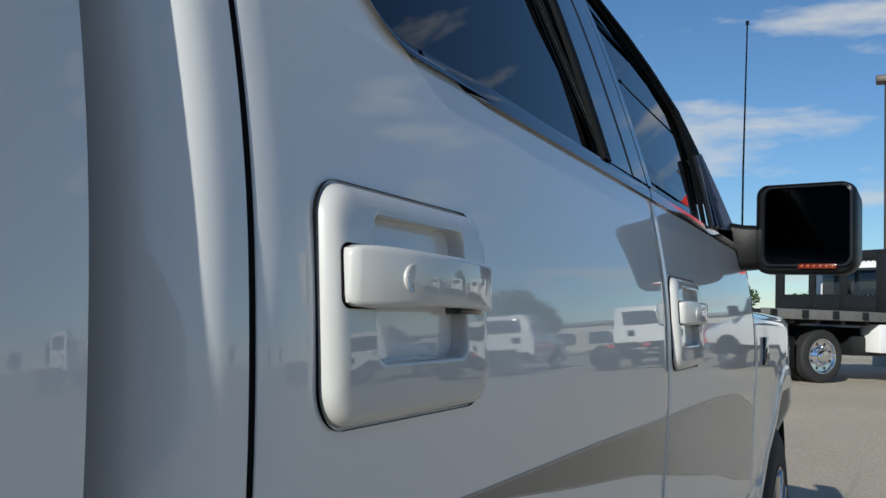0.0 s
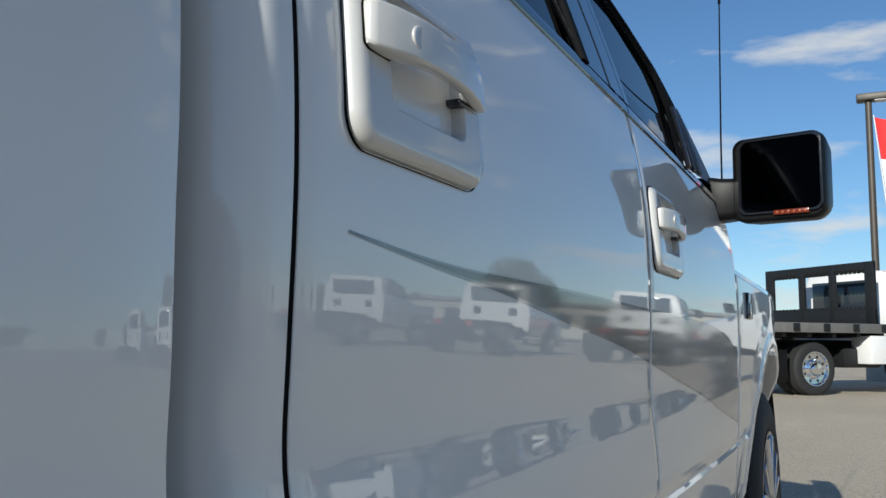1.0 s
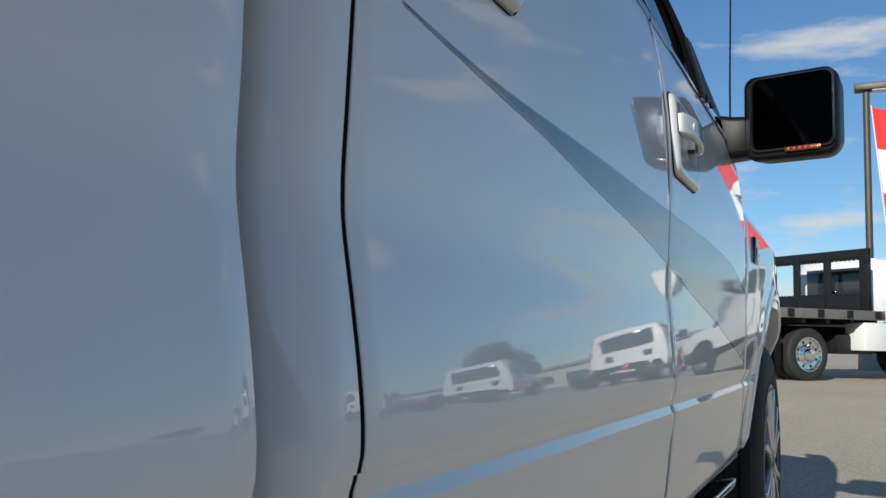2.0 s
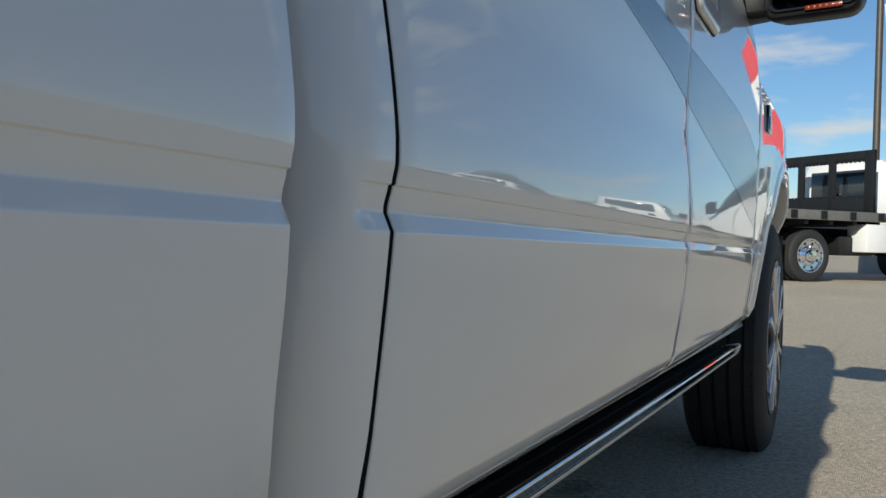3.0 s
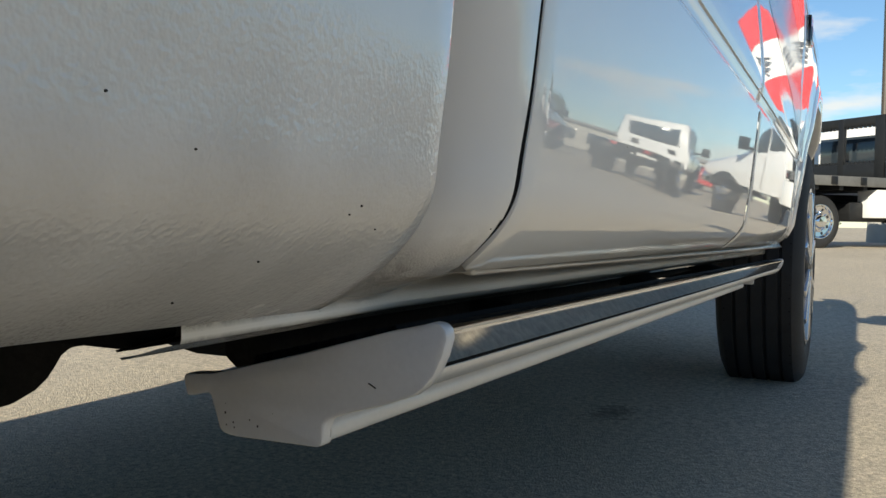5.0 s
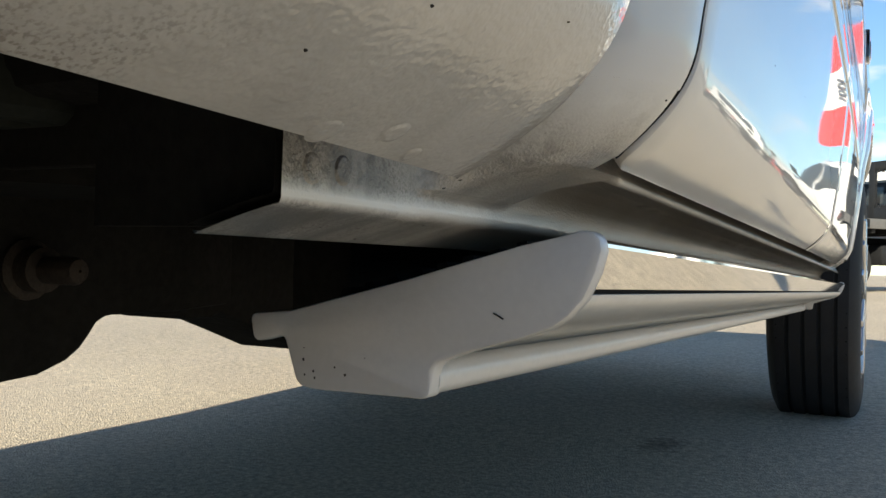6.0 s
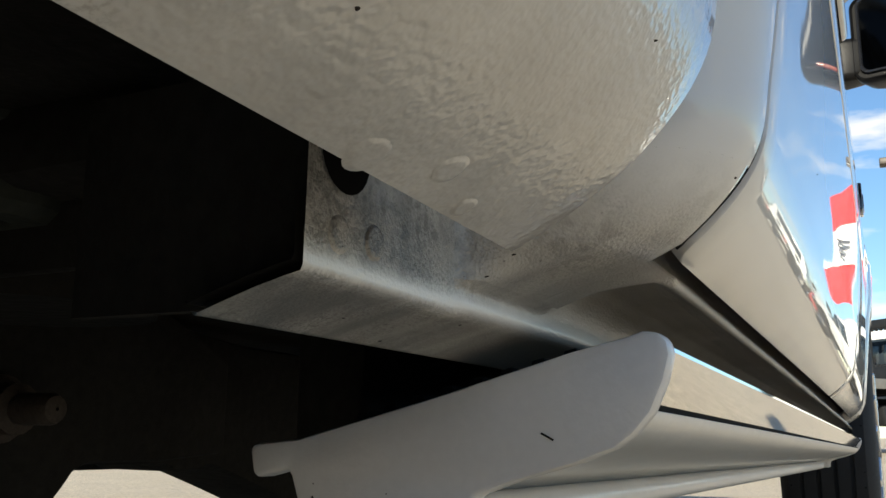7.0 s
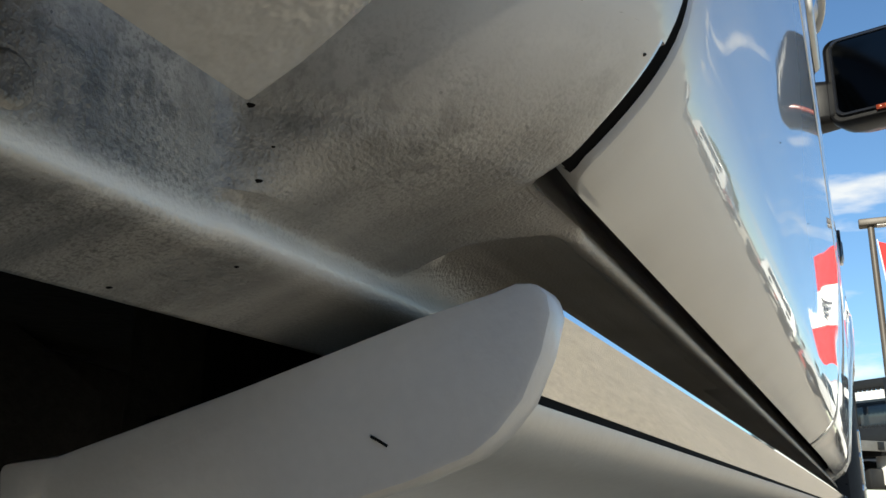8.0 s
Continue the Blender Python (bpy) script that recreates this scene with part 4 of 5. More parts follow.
    # mirror on its arm, its face turned in towards the driver
    turned = lambda m: m.moved(Matrix.Translation((-0.2, 2.2, 0)) @ Matrix.Rotation(radians(-14), 4, "Z") @ Matrix.Translation((0.2, -2.2, 0)))
    mir = part("wing_mirror", sided(turned(Mesh().loft([[(x_, y_, z_) for x_, z_ in rounded(-0.107 + dx, 1.366 + dz, hw, hh, r, 6)] for y_, dx, dz, hw, hh, r in ((2.196, 0, 0, 0.104, 0.098, 0.022), (2.190, -0.001, 0, 0.107, 0.102, 0.025), (2.194, -0.001, 0, 0.110, 0.105, 0.027), (2.22, -0.001, 0, 0.1115, 0.1065, 0.030), (2.27, -0.002, -0.002, 0.108, 0.102, 0.040), (2.32, -0.006, -0.004, 0.094, 0.088, 0.05), (2.345, -0.012, -0.006, 0.066, 0.062, 0.045), (2.352, -0.016, -0.006, 0.03, 0.03, 0.028))])), s), plastic, truck, "large black door mirror", angle=45)
    part("mirror_glass", sided(turned(Mesh().loft([[(x_, y_, z_) for x_, z_ in rounded(-0.102, 1.372, 0.094, 0.087, 0.018, 6)] for y_ in (2.196, 2.1915)])), s), mirror, mir, "dark reflecting mirror glass")
    part("mirror_bezel", sided(turned(Mesh().loft([[(x_, y_, z_) for x_, z_ in rounded(-0.102, 1.372, hw, hh, 0.020, 6)] for y_, hw, hh in ((2.195, 0.1025, 0.0955), (2.1885, 0.101, 0.094), (2.188, 0.0965, 0.0895), (2.194, 0.0945, 0.0875))], (False, False))), s), gloss_black, mir)
    part("turn_signal", sided(turned(Mesh().box((-0.118, 2.187, 1.272), (-0.033, 2.196, 1.284), 0.002)), s), amber, mir, "amber turn-signal strip")
    for k in range(6):
        part("signal_diode", sided(turned(Mesh().box((-0.112 + 0.0135 * k, 2.1855, 1.2750), (-0.1065 + 0.0135 * k, 2.188, 1.2812), 0.001)), s), material("pale_amber_diode", (0.30, 0.07, 0.02), 0.25, 0, 0.3, 0.1, 100) if (s > 0 and k == 0) else bpy.data.materials["pale_amber_diode"], mir)
    part("mirror_arm", sided(Mesh().loft([[(x_, y_, z_) for y_, z_ in rounded(yc, zc, hy, hz, 0.016, 4)] for x_, yc, zc, hy, hz in ((-0.32, 2.25, 1.325, 0.055, 0.06), (-0.272, 2.245, 1.325, 0.052, 0.058), (-0.25, 2.235, 1.324, 0.045, 0.054), (-0.215, 2.235, 1.325, 0.04, 0.052), (-0.17, 2.245, 1.335, 0.04, 0.05))]), s), plastic, mir, angle=40)
    sail_at = lambda u, v, o: up(lerp(lerp(1.80, 1.91, v), lerp(2.27, 2.09, v), u), lerp(lerp(1.332, 1.50, v), lerp(1.37, 1.535, v), u), o)
    part("sail_panel", sided(Mesh().grid([[sail_at(u, v, 0.004) for u in steps(0, 1, 8)] for v in steps(0, 1, 8)]), s), plastic, mir, "black mirror sail panel with upright ribs")
    for u in (0.04, 0.22, 0.40):
        part("sail_rib", sided(Mesh().tube([sail_at(u, v, 0.006) for v in steps(0.02, 0.98, 8)], 0.006, 8), s), gloss_black, mir)

# stray specks of dirt on the paint
random.seed(11)
for y, z in [(0.087, 0.634), (0.2663, 0.591), (0.187, 0.538), (0.182, 0.535), (0.10, 0.55), (0.15, 0.52), (0.205, 0.53), (0.13, 0.508), (0.07, 0.56), (0.315, 0.53), (0.52, 0.585), (0.70, 0.60)]:
    d = corner_d(y) if 0.24 < y < 0.33 else 0.0
    r = random.uniform(0.00022, 0.0005)
    part("dirt_speck", Mesh().lathe([(-0.0002, r), (0.0003, r * 0.8), (0.0005, 0.0001)], 7, (skin(y, z) - d, y, z)), rust, truck)
for x, y, z, r in ((-0.3090, 0.270, 0.4957, 0.0008), (-0.3245, 0.2845, 0.4835, 0.0006), (-0.345, 0.270, 0.4777, 0.0007), (-0.2885, 0.2405, 0.4953, 0.0007), (-0.300, 0.262, 0.4983, 0.0004), (-0.336, 0.235, 0.4803, 0.0005)):
    part("pit_hole", Mesh().cap([(x + r * (0.8 + 0.3 * math.sin(3 * a)) * math.cos(a), y + r * 1.2 * math.sin(a), z - 0.0004 + 0.25 * r * math.cos(a)) for a in (2 * math.pi * k / 10 for k in range(10))]), seal, truck, "tiny black drain hole with rust round it")
part("antenna", Mesh().tube([(-0.315, 2.70, 1.12), (-0.316, 2.70, 1.16), (-0.318, 2.70, 1.18)], [0.016, 0.012, 0.006], 10).tube([(-0.317, 2.70, 1.17), (-0.316, 2.70, 1.6), (-0.31, 2.70, 2.035)], [0.0032, 0.0028, 0.002], 8).tube([(-0.31, 2.70, 2.03), (-0.31, 2.70, 2.042)], 0.0045, 8), seal, truck, "thin black whip antenna on the fender")


# wheels
def wheel(parent, centre, s, r=0.40, width=0.262, rim_r=0.258, style="alloy"):
    """A wheel about x; s = 1 faces right. Groups of tread ribs, a rim, spokes and a hub."""
    w = new("wheel")
    w.location = centre
    w.parent = parent
    bpy.context.view_layer.update()
    w.matrix_parent_inverse = parent.matrix_world.inverted()
    bpy.context.view_layer.update()
    cx, cy, cz = centre

    def put(mesh):
        return mesh.moved(Matrix.Translation(centre) @ Matrix.Diagonal((s, 1, 1, 1)))
    h = width / 2
    prof = [(-h + 0.02, rim_r), (-h + 0.005, rim_r + 0.02), (-h, rim_r + (r - rim_r) * 0.45), (-h + 0.006, r - 0.04), (-h + 0.02, r - 0.012)]
    edge = h - 0.03
    xs = [-edge]
    for g in (-0.066, -0.022, 0.022, 0.066):
        g *= width / 0.262
        prof += [(g - 0.006, r), (g - 0.0045, r - 0.009), (g + 0.0045, r - 0.009), (g + 0.006, r)]
    prof += [(h - 0.02, r - 0.012), (h - 0.006, r - 0.04), (h, rim_r + (r - rim_r) * 0.45), (h - 0.005, rim_r + 0.02), (h - 0.02, rim_r)]
    prof.insert(5, (-h + 0.03, r - 0.002))
    prof.insert(len(prof) - 5, (h - 0.03, r - 0.002))
    part("tyre", put(Mesh().lathe(prof, 72)), rubber, w, "black all-season tyre", angle=40)
    sipes = Mesh()
    for k in range(60):
        a = 2 * math.pi * k / 60
        for x0, x1 in ((-h + 0.034, -0.076), (0.076, h - 0.034)):
            sipes.join(Mesh().box((x0, -0.0016, r - 0.012), (x1, 0.0016, r - 0.0018)).moved(Matrix.Rotation(a, 4, "X")))
    tagged(part("tread_sipe", put(sipes), seal, w, smooth=False), kind="stuff")
    part("rim_barrel", put(Mesh().lathe([(-h + 0.02, rim_r), (-h + 0.03, rim_r - 0.02), (-0.02, rim_r - 0.035), (h - 0.05, rim_r - 0.03), (h - 0.022, rim_r - 0.016), (h - 0.006, rim_r - 0.010), (h - 0.003, rim_r - 0.003), (h - 0.004, rim_r + 0.006), (h - 0.02, rim_r + 0.006)], 64)), rim_dark if style == "alloy" else chrome, w)
    part("brake_disc", put(Mesh().lathe([(-0.03, 0.17), (-0.01, 0.17), (-0.01, 0.001), (-0.03, 0.001)], 40, close=True)), rust, w)
    if style == "alloy":
        for k in range(6):
            a = 2 * math.pi * k / 6
            for side in (-1, 1):
                poly = [(side * 0.003, 0.05), (side * 0.026, 0.055), (side * 0.028, 0.13), (side * 0.064, rim_r - 0.014), (side * 0.042, rim_r - 0.010), (side * 0.012, 0.145)]
                m = Matrix.Rotation(a, 4, "X")
                part("spoke", put(Mesh().prism(poly, "x", h - 0.040, h + 0.004, 0.004).moved(m)), rim_silver, w)
            part("spoke_pocket", put(Mesh().prism([(-0.02, 0.06), (0.02, 0.06), (0.036, rim_r - 0.03), (-0.036, rim_r - 0.03)], "x", h - 0.06, h - 0.040, 0.003).moved(Matrix.Rotation(a, 4, "X"))), rim_dark, w)
        part("hub_cap", put(Mesh().lathe([(h - 0.05, 0.072), (h - 0.010, 0.070), (h - 0.002, 0.060), (h + 0.000, 0.04), (h + 0.004, 0.034), (h + 0.006, 0.001)], 32)), rim_dark, w, "dark hub cap")
    else:
        part("wheel_cover", put(Mesh().lathe([(h - 0.02, rim_r - 0.005), (h - 0.045, rim_r - 0.03), (h - 0.05, rim_r * 0.62), (h - 0.03, rim_r * 0.55), (h - 0.01, rim_r * 0.42), (h + 0.03, rim_r * 0.36), (h + 0.05, rim_r * 0.30), (h + 0.052, 0.001)], 40)), chrome, w, "chromed steel wheel cover")
        for k in range(8):
            a = 2 * math.pi * k / 8
            part("lug_nut", put(Mesh().lathe([(h - 0.05, 0.018), (h - 0.0, 0.017), (h + 0.005, 0.012), (h + 0.006, 0.001)], 8, (0, rim_r * 0.56 * math.cos(a), rim_r * 0.56 * math.sin(a)))), chrome, w)
            part("hand_hole", put(Mesh().lathe([(h - 0.047, 0.001), (h - 0.042, 0.02), (h - 0.047, 0.026)], 12, (0, rim_r * 0.76 * math.cos(a + 0.39), rim_r * 0.76 * math.sin(a + 0.39)))), rim_dark, w)
    return w


for y in (AXLE_F, AXLE_R):
    for s in (1, -1):
        wheel(truck, (MID + s * (abs(MID) - 0.375), y, TYRE_R), s)

# underbody: floor pans, frame rails, spring hanger, shafts
part("floor_pan", Mesh().box((2 * MID + 0.40, 0.22, 0.53), (-0.40, 2.6, 0.56), 0.01), chassis, truck)
# dark box added above the bed's front end to keep light out
part("underbody_light_block", Mesh().box((2 * MID + 0.345, -0.04, 0.555), (-0.345, 0.235, 0.60), 0.004), chassis, truck)
part("cab_back_shield", Mesh().box((2 * MID + 0.345, 0.250, 0.505), (-0.345, 0.257, 0.70), 0.002), chassis, truck)
part("bed_floor", Mesh().box((2 * MID + 0.30, TAIL, 0.72), (-0.30, 0.20, 0.76), 0.01), chassis, truck)
for s in (1, -1):
    part("frame_rail", sided(Mesh().prism([(-1.9, 0.62), (-1.9, 0.50), (-1.0, 0.56), (-0.2, 0.48), (0.43, 0.4275), (0.52, 0.4245), (0.527, 0.4195), (0.553, 0.4195), (0.562, 0.4235), (0.59, 0.4155), (0.625, 0.404), (0.68, 0.385), (0.95, 0.370), (2.3, 0.36), (2.7, 0.42), (3.2, 0.46), (4.1, 0.44), (4.1, 0.56), (2.9, 0.60), (2.3, 0.50), (0.6, 0.515), (-0.2, 0.60), (-1.0, 0.70)], "x", -0.74, -0.66, 0.006), s), chassis, truck, "black box-section frame rail")
    part("spring_hanger", sided(Mesh().prism([(0.10, 0.50), (0.14, 0.42), (0.20, 0.394), (0.28, 0.3885), (0.34, 0.3890), (0.381, 0.3925), (0.400, 0.399), (0.411, 0.4065), (0.418, 0.4145), (0.424, 0.4225), (0.434, 0.4280), (0.50, 0.4280), (0.56, 0.4320), (0.56, 0.5), (0.42, 0.56), (0.18, 0.56)], "x", -0.76, -0.645, 0.005), s), chassis, truck, "black leaf-spring hanger")
    part("hanger_bolt", sided(Mesh().lathe([(-0.02, 0.001), (-0.02, 0.019), (0.004, 0.019), (0.006, 0.014), (0.018, 0.014), (0.020, 0.0085), (0.044, 0.0085), (0.047, 0.007), (0.048, 0.001)], 16, (-0.645, 0.366, 0.459)), s), rust, truck, "rusty bolt end and nut")
    part("inner_sill", sided(Mesh().prism([(-0.43, 0.545), (-0.43, 0.44), (-0.45, 0.425), (-0.47, 0.44), (-0.47, 0.545)], "y", 0.40, 2.66, 0.004), s), chassis, truck, "black inner sill")
    part("leaf_spring", sided(Mesh().tube([(-0.70, 0.385, 0.452), (-0.70, 0.1, 0.40), (-0.70, -0.3, 0.33), (-0.70, -0.6, 0.33), (-0.70, -1.0, 0.40), (-0.70, -1.35, 0.50)], 0.028, 8), s), chassis, truck)
    part("cab_mount", sided(Mesh().lathe([(-0.0, 0.001), (-0.0, 0.06), (0.05, 0.062), (0.06, 0.045), (0.1, 0.04), (0.1, 0.001)], 20).moved(Matrix.Translation((-0.55, 0.30, 0.50)) @ Matrix.Rotation(radians(-90), 4, "Y")), s), chassis, truck)
    part("body_mount", sided(Mesh().lathe([(0.0, 0.001), (0.0, 0.008), (-0.004, 0.009), (-0.004, 0.022), (0.0, 0.027), (0.012, 0.029), (0.022, 0.026), (0.026, 0.034), (0.034, 0.034), (0.036, 0.001)], 24).moved(Matrix.Translation((-0.494, 0.238, 0.526)) @ Matrix.Rotation(radians(-90), 4, "Y")), s), mount_rubber, truck, "dull rubber body mount with a bolt hole")
    part("wheel_liner", sided(Mesh().grid([[(x, AXLE_F + 0.585 * math.cos(a), TYRE_R + 0.585 * math.sin(a)) for x in (-0.275, -0.62)] for a in steps(0.2, math.pi - 0.2, 24)]), s), chassis, truck)
    part("wheel_liner", sided(Mesh().grid([[(x, AXLE_R + 0.50 * math.cos(a), TYRE_R + 0.50 * math.sin(a)) for x in (-0.30, -0.62)] for a in steps(-0.2, math.pi + 0.2, 24)]), s), chassis, truck)
part("rear_axle", Mesh().tube([(2 * MID + 0.45, AXLE_R, 0.40), (MID - 0.15, AXLE_R, 0.40), (MID, AXLE_R, 0.40), (MID + 0.15, AXLE_R, 0.40), (-0.45, AXLE_R, 0.40)], [0.045, 0.05, 0.15, 0.05, 0.045], 14), chassis, truck)
part("drive_shaft", Mesh().tube([(MID, AXLE_R, 0.42), (MID, 2.2, 0.50)], 0.05, 12), chassis, truck)
part("crossmember", Mesh().box((2 * MID + 0.7, 1.5, 0.42), (-0.7, 1.62, 0.48), 0.01), chassis, truck)
part("engine_block", Mesh().box((MID - 0.35, 2.75, 0.42), (MID + 0.35, 3.6, 1.0), 0.05), chassis, truck)
part("front_axle", Mesh().tube([(2 * MID + 0.45, AXLE_F, 0.40), (-0.45, AXLE_F, 0.40)], 0.06, 12), chassis, truck)

# roof, screens, bonnet, nose and tail close the shape
rx = lambda y, z: skin(y, z)
roof_rows = []
for y, zc in ((0.30, 1.895), (0.36, 1.925), (0.7, 1.94), (1.1, 1.935), (1.32, 1.915), (1.42, 1.885)):
    e = abs(MID - (skin(y, 1.85) - 0.06))
    roof_rows.append([(MID + e * u, y, zc - 0.05 * u * u - 0.012 * u ** 6) for u in steps(-1, 1, 20)])
part("roof", Mesh().grid(roof_rows), paint, truck, "white cab roof")
part("windscreen", Mesh().grid([[(MID + lerp(0.86, 0.70, t) * u, lerp(2.42, 1.40, t) + 0.16 * (1 - u * u) * (1 - 0.4 * t), lerp(1.22, 1.885, t) - 0.02 * u * u) for u in steps(-1, 1, 20)] for t in steps(0, 1, 10)]), clearer, truck)
part("rear_window", Mesh().grid([[(MID + 0.68 * u, 0.250, z) for u in (-1, 1)] for z in (1.38, 1.80)]), tint, truck)
part("bonnet", Mesh().grid([[(MID + 0.80 * u * (1 - 0.05 * v), lerp(2.40, 4.05, v) + 0.12 * (1 - u * u) * v, lerp(1.20, 1.10, v) + 0.05 * (1 - u ** 4) - 0.10 * max(0, v - 0.9) * 10 * 0.6) for u in steps(-1, 1, 24)] for v in steps(0, 1, 14)]), paint, truck, "white bonnet")
part("grille", Mesh().box((MID - 0.55, 4.03, 0.66), (MID + 0.55, 4.12, 1.08), 0.03), chrome, truck)
for k in range(3):
    part("grille_bar", Mesh().box((MID - 0.50, 4.11, 0.72 + 0.12 * k), (MID + 0.50, 4.14, 0.77 + 0.12 * k), 0.012), gloss_black, truck)
for s in (1, -1):
    part("headlight", sided(Mesh().box((-0.60, 3.98, 0.80), (-0.30, 4.09, 1.06), 0.03), s), clearer, truck)
    part("tail_light", sided(Mesh().box((-0.36, TAIL - 0.03, 0.80), (-0.255, TAIL + 0.04, 1.22), 0.015), s), red, truck)
part("front_bumper", Mesh().box((2 * MID + 0.40, 4.0, 0.42), (-0.40, 4.20, 0.64), 0.05), chrome, truck)
part("rear_bumper", Mesh().box((2 * MID + 0.30, TAIL - 0.16, 0.48), (-0.30, TAIL - 0.02, 0.66), 0.04), chrome, truck)
part("tailgate", Mesh().box((2 * MID + 0.33, TAIL - 0.03, 0.70), (-0.33, TAIL + 0.03, 1.27), 0.02), paint, truck)
part("bed_bulkhead", Mesh().box((2 * MID + 0.31, 0.17, 0.74), (-0.31, 0.20, 1.33), 0.006), paint, truck)
part("dashboard", Mesh().box((2 * MID + 0.42, 1.95, 0.85), (-0.42, 2.35, 1.22), 0.06), plastic, truck)
part("firewall", Mesh().box((2 * MID + 0.34, 2.36, 0.52), (-0.34, 2.40, 1.18), 0.01), chassis, truck)
for y in (0.62, 1.52):
    for dx in (-0.42, 0.42):
        part("seat", Mesh().box((MID + dx - 0.26, y, 0.72), (MID + dx + 0.26, y + 0.5, 0.90), 0.05).box((MID + dx - 0.25, y - 0.12, 0.88), (MID + dx + 0.25, y + 0.06, 1.45), 0.06), cloth, truck, "grey cloth seat")
        part("headrest", Mesh().box((MID + dx - 0.13, y - 0.11, 1.47), (MID + dx + 0.13, y, 1.65), 0.04), cloth, truck)


# ---- other vehicles: white cab-and-chassis work trucks ----
def work_truck(label, group, flatbed=False):
    """Nose along +y, rear axle at y = 0, on z = 0."""
    t = thing("flatbed_truck" if flatbed else "chassis_truck", (0, 0, 0), label, "truck", group)
    body = []
    W = 0.98
    # cab: stations from the rear wall to the nose
    for y, zb, belt, ztop, wt in ((1.70, 0.62, 1.32, 1.98, 0.80), (1.74, 0.60, 1.34, 2.03, 0.83), (2.2, 0.58, 1.35, 2.06, 0.84), (2.75, 0.58, 1.34, 2.04, 0.82), (3.05, 0.58, 1.33, 1.90, 0.80), (3.45, 0.60, 1.31, 1.58, 0.80), (3.72, 0.62, 1.28, 1.33, 0.82), (4.3, 0.66, 1.16, 1.27, 0.80), (4.75, 0.70, 1.08, 1.18, 0.78), (4.86, 0.72, 1.02, 1.10, 0.74)):
        row = []
        for sx in (1, -1):
            pts = [(0.80, zb), (W - 0.03, zb + 0.03), (W, lerp(zb, belt, 0.5)), (W - 0.01, belt - 0.04), (W - 0.035, belt), (lerp(W, wt, 0.5) - 0.01, lerp(belt, ztop, 0.5)), (wt, ztop - 0.05), (wt - 0.05, ztop - 0.012), (wt * 0.4, ztop)]
            row += [(sx * x, y, z) for x, z in (pts if sx > 0 else pts[::-1])]
        body.append(row)
    part("cab_body", Mesh().loft(body), paint, t, "white cab", angle=40)
    part("rear_window", Mesh().box((-0.66, 1.672, 1.42), (0.66, 1.705, 1.88), 0.01), dark_pane, t)
    for sx in (-1, 1):
        part("cab_vent", Mesh().box((sx * 0.5 - 0.1, 1.67, 1.05), (sx * 0.5 + 0.1, 1.705, 1.25), 0.012), plastic, t, "square black cab vent")
        part("side_window", Mesh().prism([(1.95, 1.38), (2.72, 1.38), (2.66, 1.90), (2.0, 1.92)], "x", sx * 0.90 - 0.03, sx * 0.90 + 0.03, 0.01), dark_pane, t)
        part("side_window", Mesh().prism([(2.80, 1.38), (3.5, 1.36), (3.1, 1.78), (2.78, 1.88)], "x", sx * 0.905 - 0.03, sx * 0.905 + 0.03, 0.01), dark_pane, t)
        part("wing_mirror", Mesh().box((sx * 1.2 - 0.11, 3.28, 1.36), (sx * 1.2 + 0.11, 3.40, 1.62), 0.03).tube([(sx * 0.93, 3.36, 1.40), (sx * 1.1, 3.34, 1.44)], 0.03, 8), plastic, t)
        part("tail_lamp", Mesh().box((sx * 0.40 - 0.08, -1.32, 0.72), (sx * 0.40 + 0.08, -1.27, 0.82), 0.01), red, t)
        part("frame_rail", Mesh().box((sx * 0.42 - 0.04, -1.28, 0.66), (sx * 0.42 + 0.04, 4.7, 0.86), 0.01), chassis, t)
        part("fuel_tank", Mesh().box((sx * 0.70 - 0.2, 0.75, 0.42), (sx * 0.70 + 0.2, 1.55, 0.74), 0.05), chassis if not flatbed else steel_black, t)
        part("door_seam", Mesh().box((sx * (W + 0.0005) - 0.004, 2.76, 0.66), (sx * (W + 0.0005) + 0.004, 2.772, 1.30)), seal, t)
        part("arch_gap", Mesh().prism(arc(4.08, 0.42, 0.49, 0, 180, 18), "x", sx * 0.80, sx * (W + 0.012)), chassis, t)
        wheel(t, (sx * 0.86, 4.08, 0.41), sx, 0.41, 0.23, 0.26, "steel")
        wheel(t, (sx * 0.93, 0.0, 0.41), sx, 0.41, 0.22, 0.26, "steel")
        wheel(t, (sx * 0.64, 0.0, 0.41), sx, 0.41, 0.22, 0.26, "steel")
        part("mud_flap", Mesh().box((sx * 0.8 - 0.28, -0.62, 0.22), (sx * 0.8 + 0.28, -0.60, 0.70), 0.004), plastic, t)
    part("axle", Mesh().tube([(-0.9, 0, 0.41), (-0.16, 0, 0.41), (0, 0, 0.41), (0.16, 0, 0.41), (0.9, 0, 0.41)], [0.06, 0.07, 0.17, 0.07, 0.06], 12), chassis, t)
    part("crossmember", Mesh().box((-0.42, -1.29, 0.68), (0.42, -1.22, 0.84), 0.01), chassis, t)
    part("front_bumper", Mesh().box((-0.95, 4.82, 0.45), (0.95, 5.0, 0.72), 0.04), chrome, t)
    part("roof_lamp", Mesh().box((-0.09, 2.95, 1.95), (0.09, 3.05, 2.06), 0.02), amber, t)
    part("windscreen", Mesh().prism([(3.10, 1.88), (3.66, 1.36), (3.69, 1.37), (3.13, 1.91)], "x", -0.74, 0.74, 0.004), dark_pane, t)
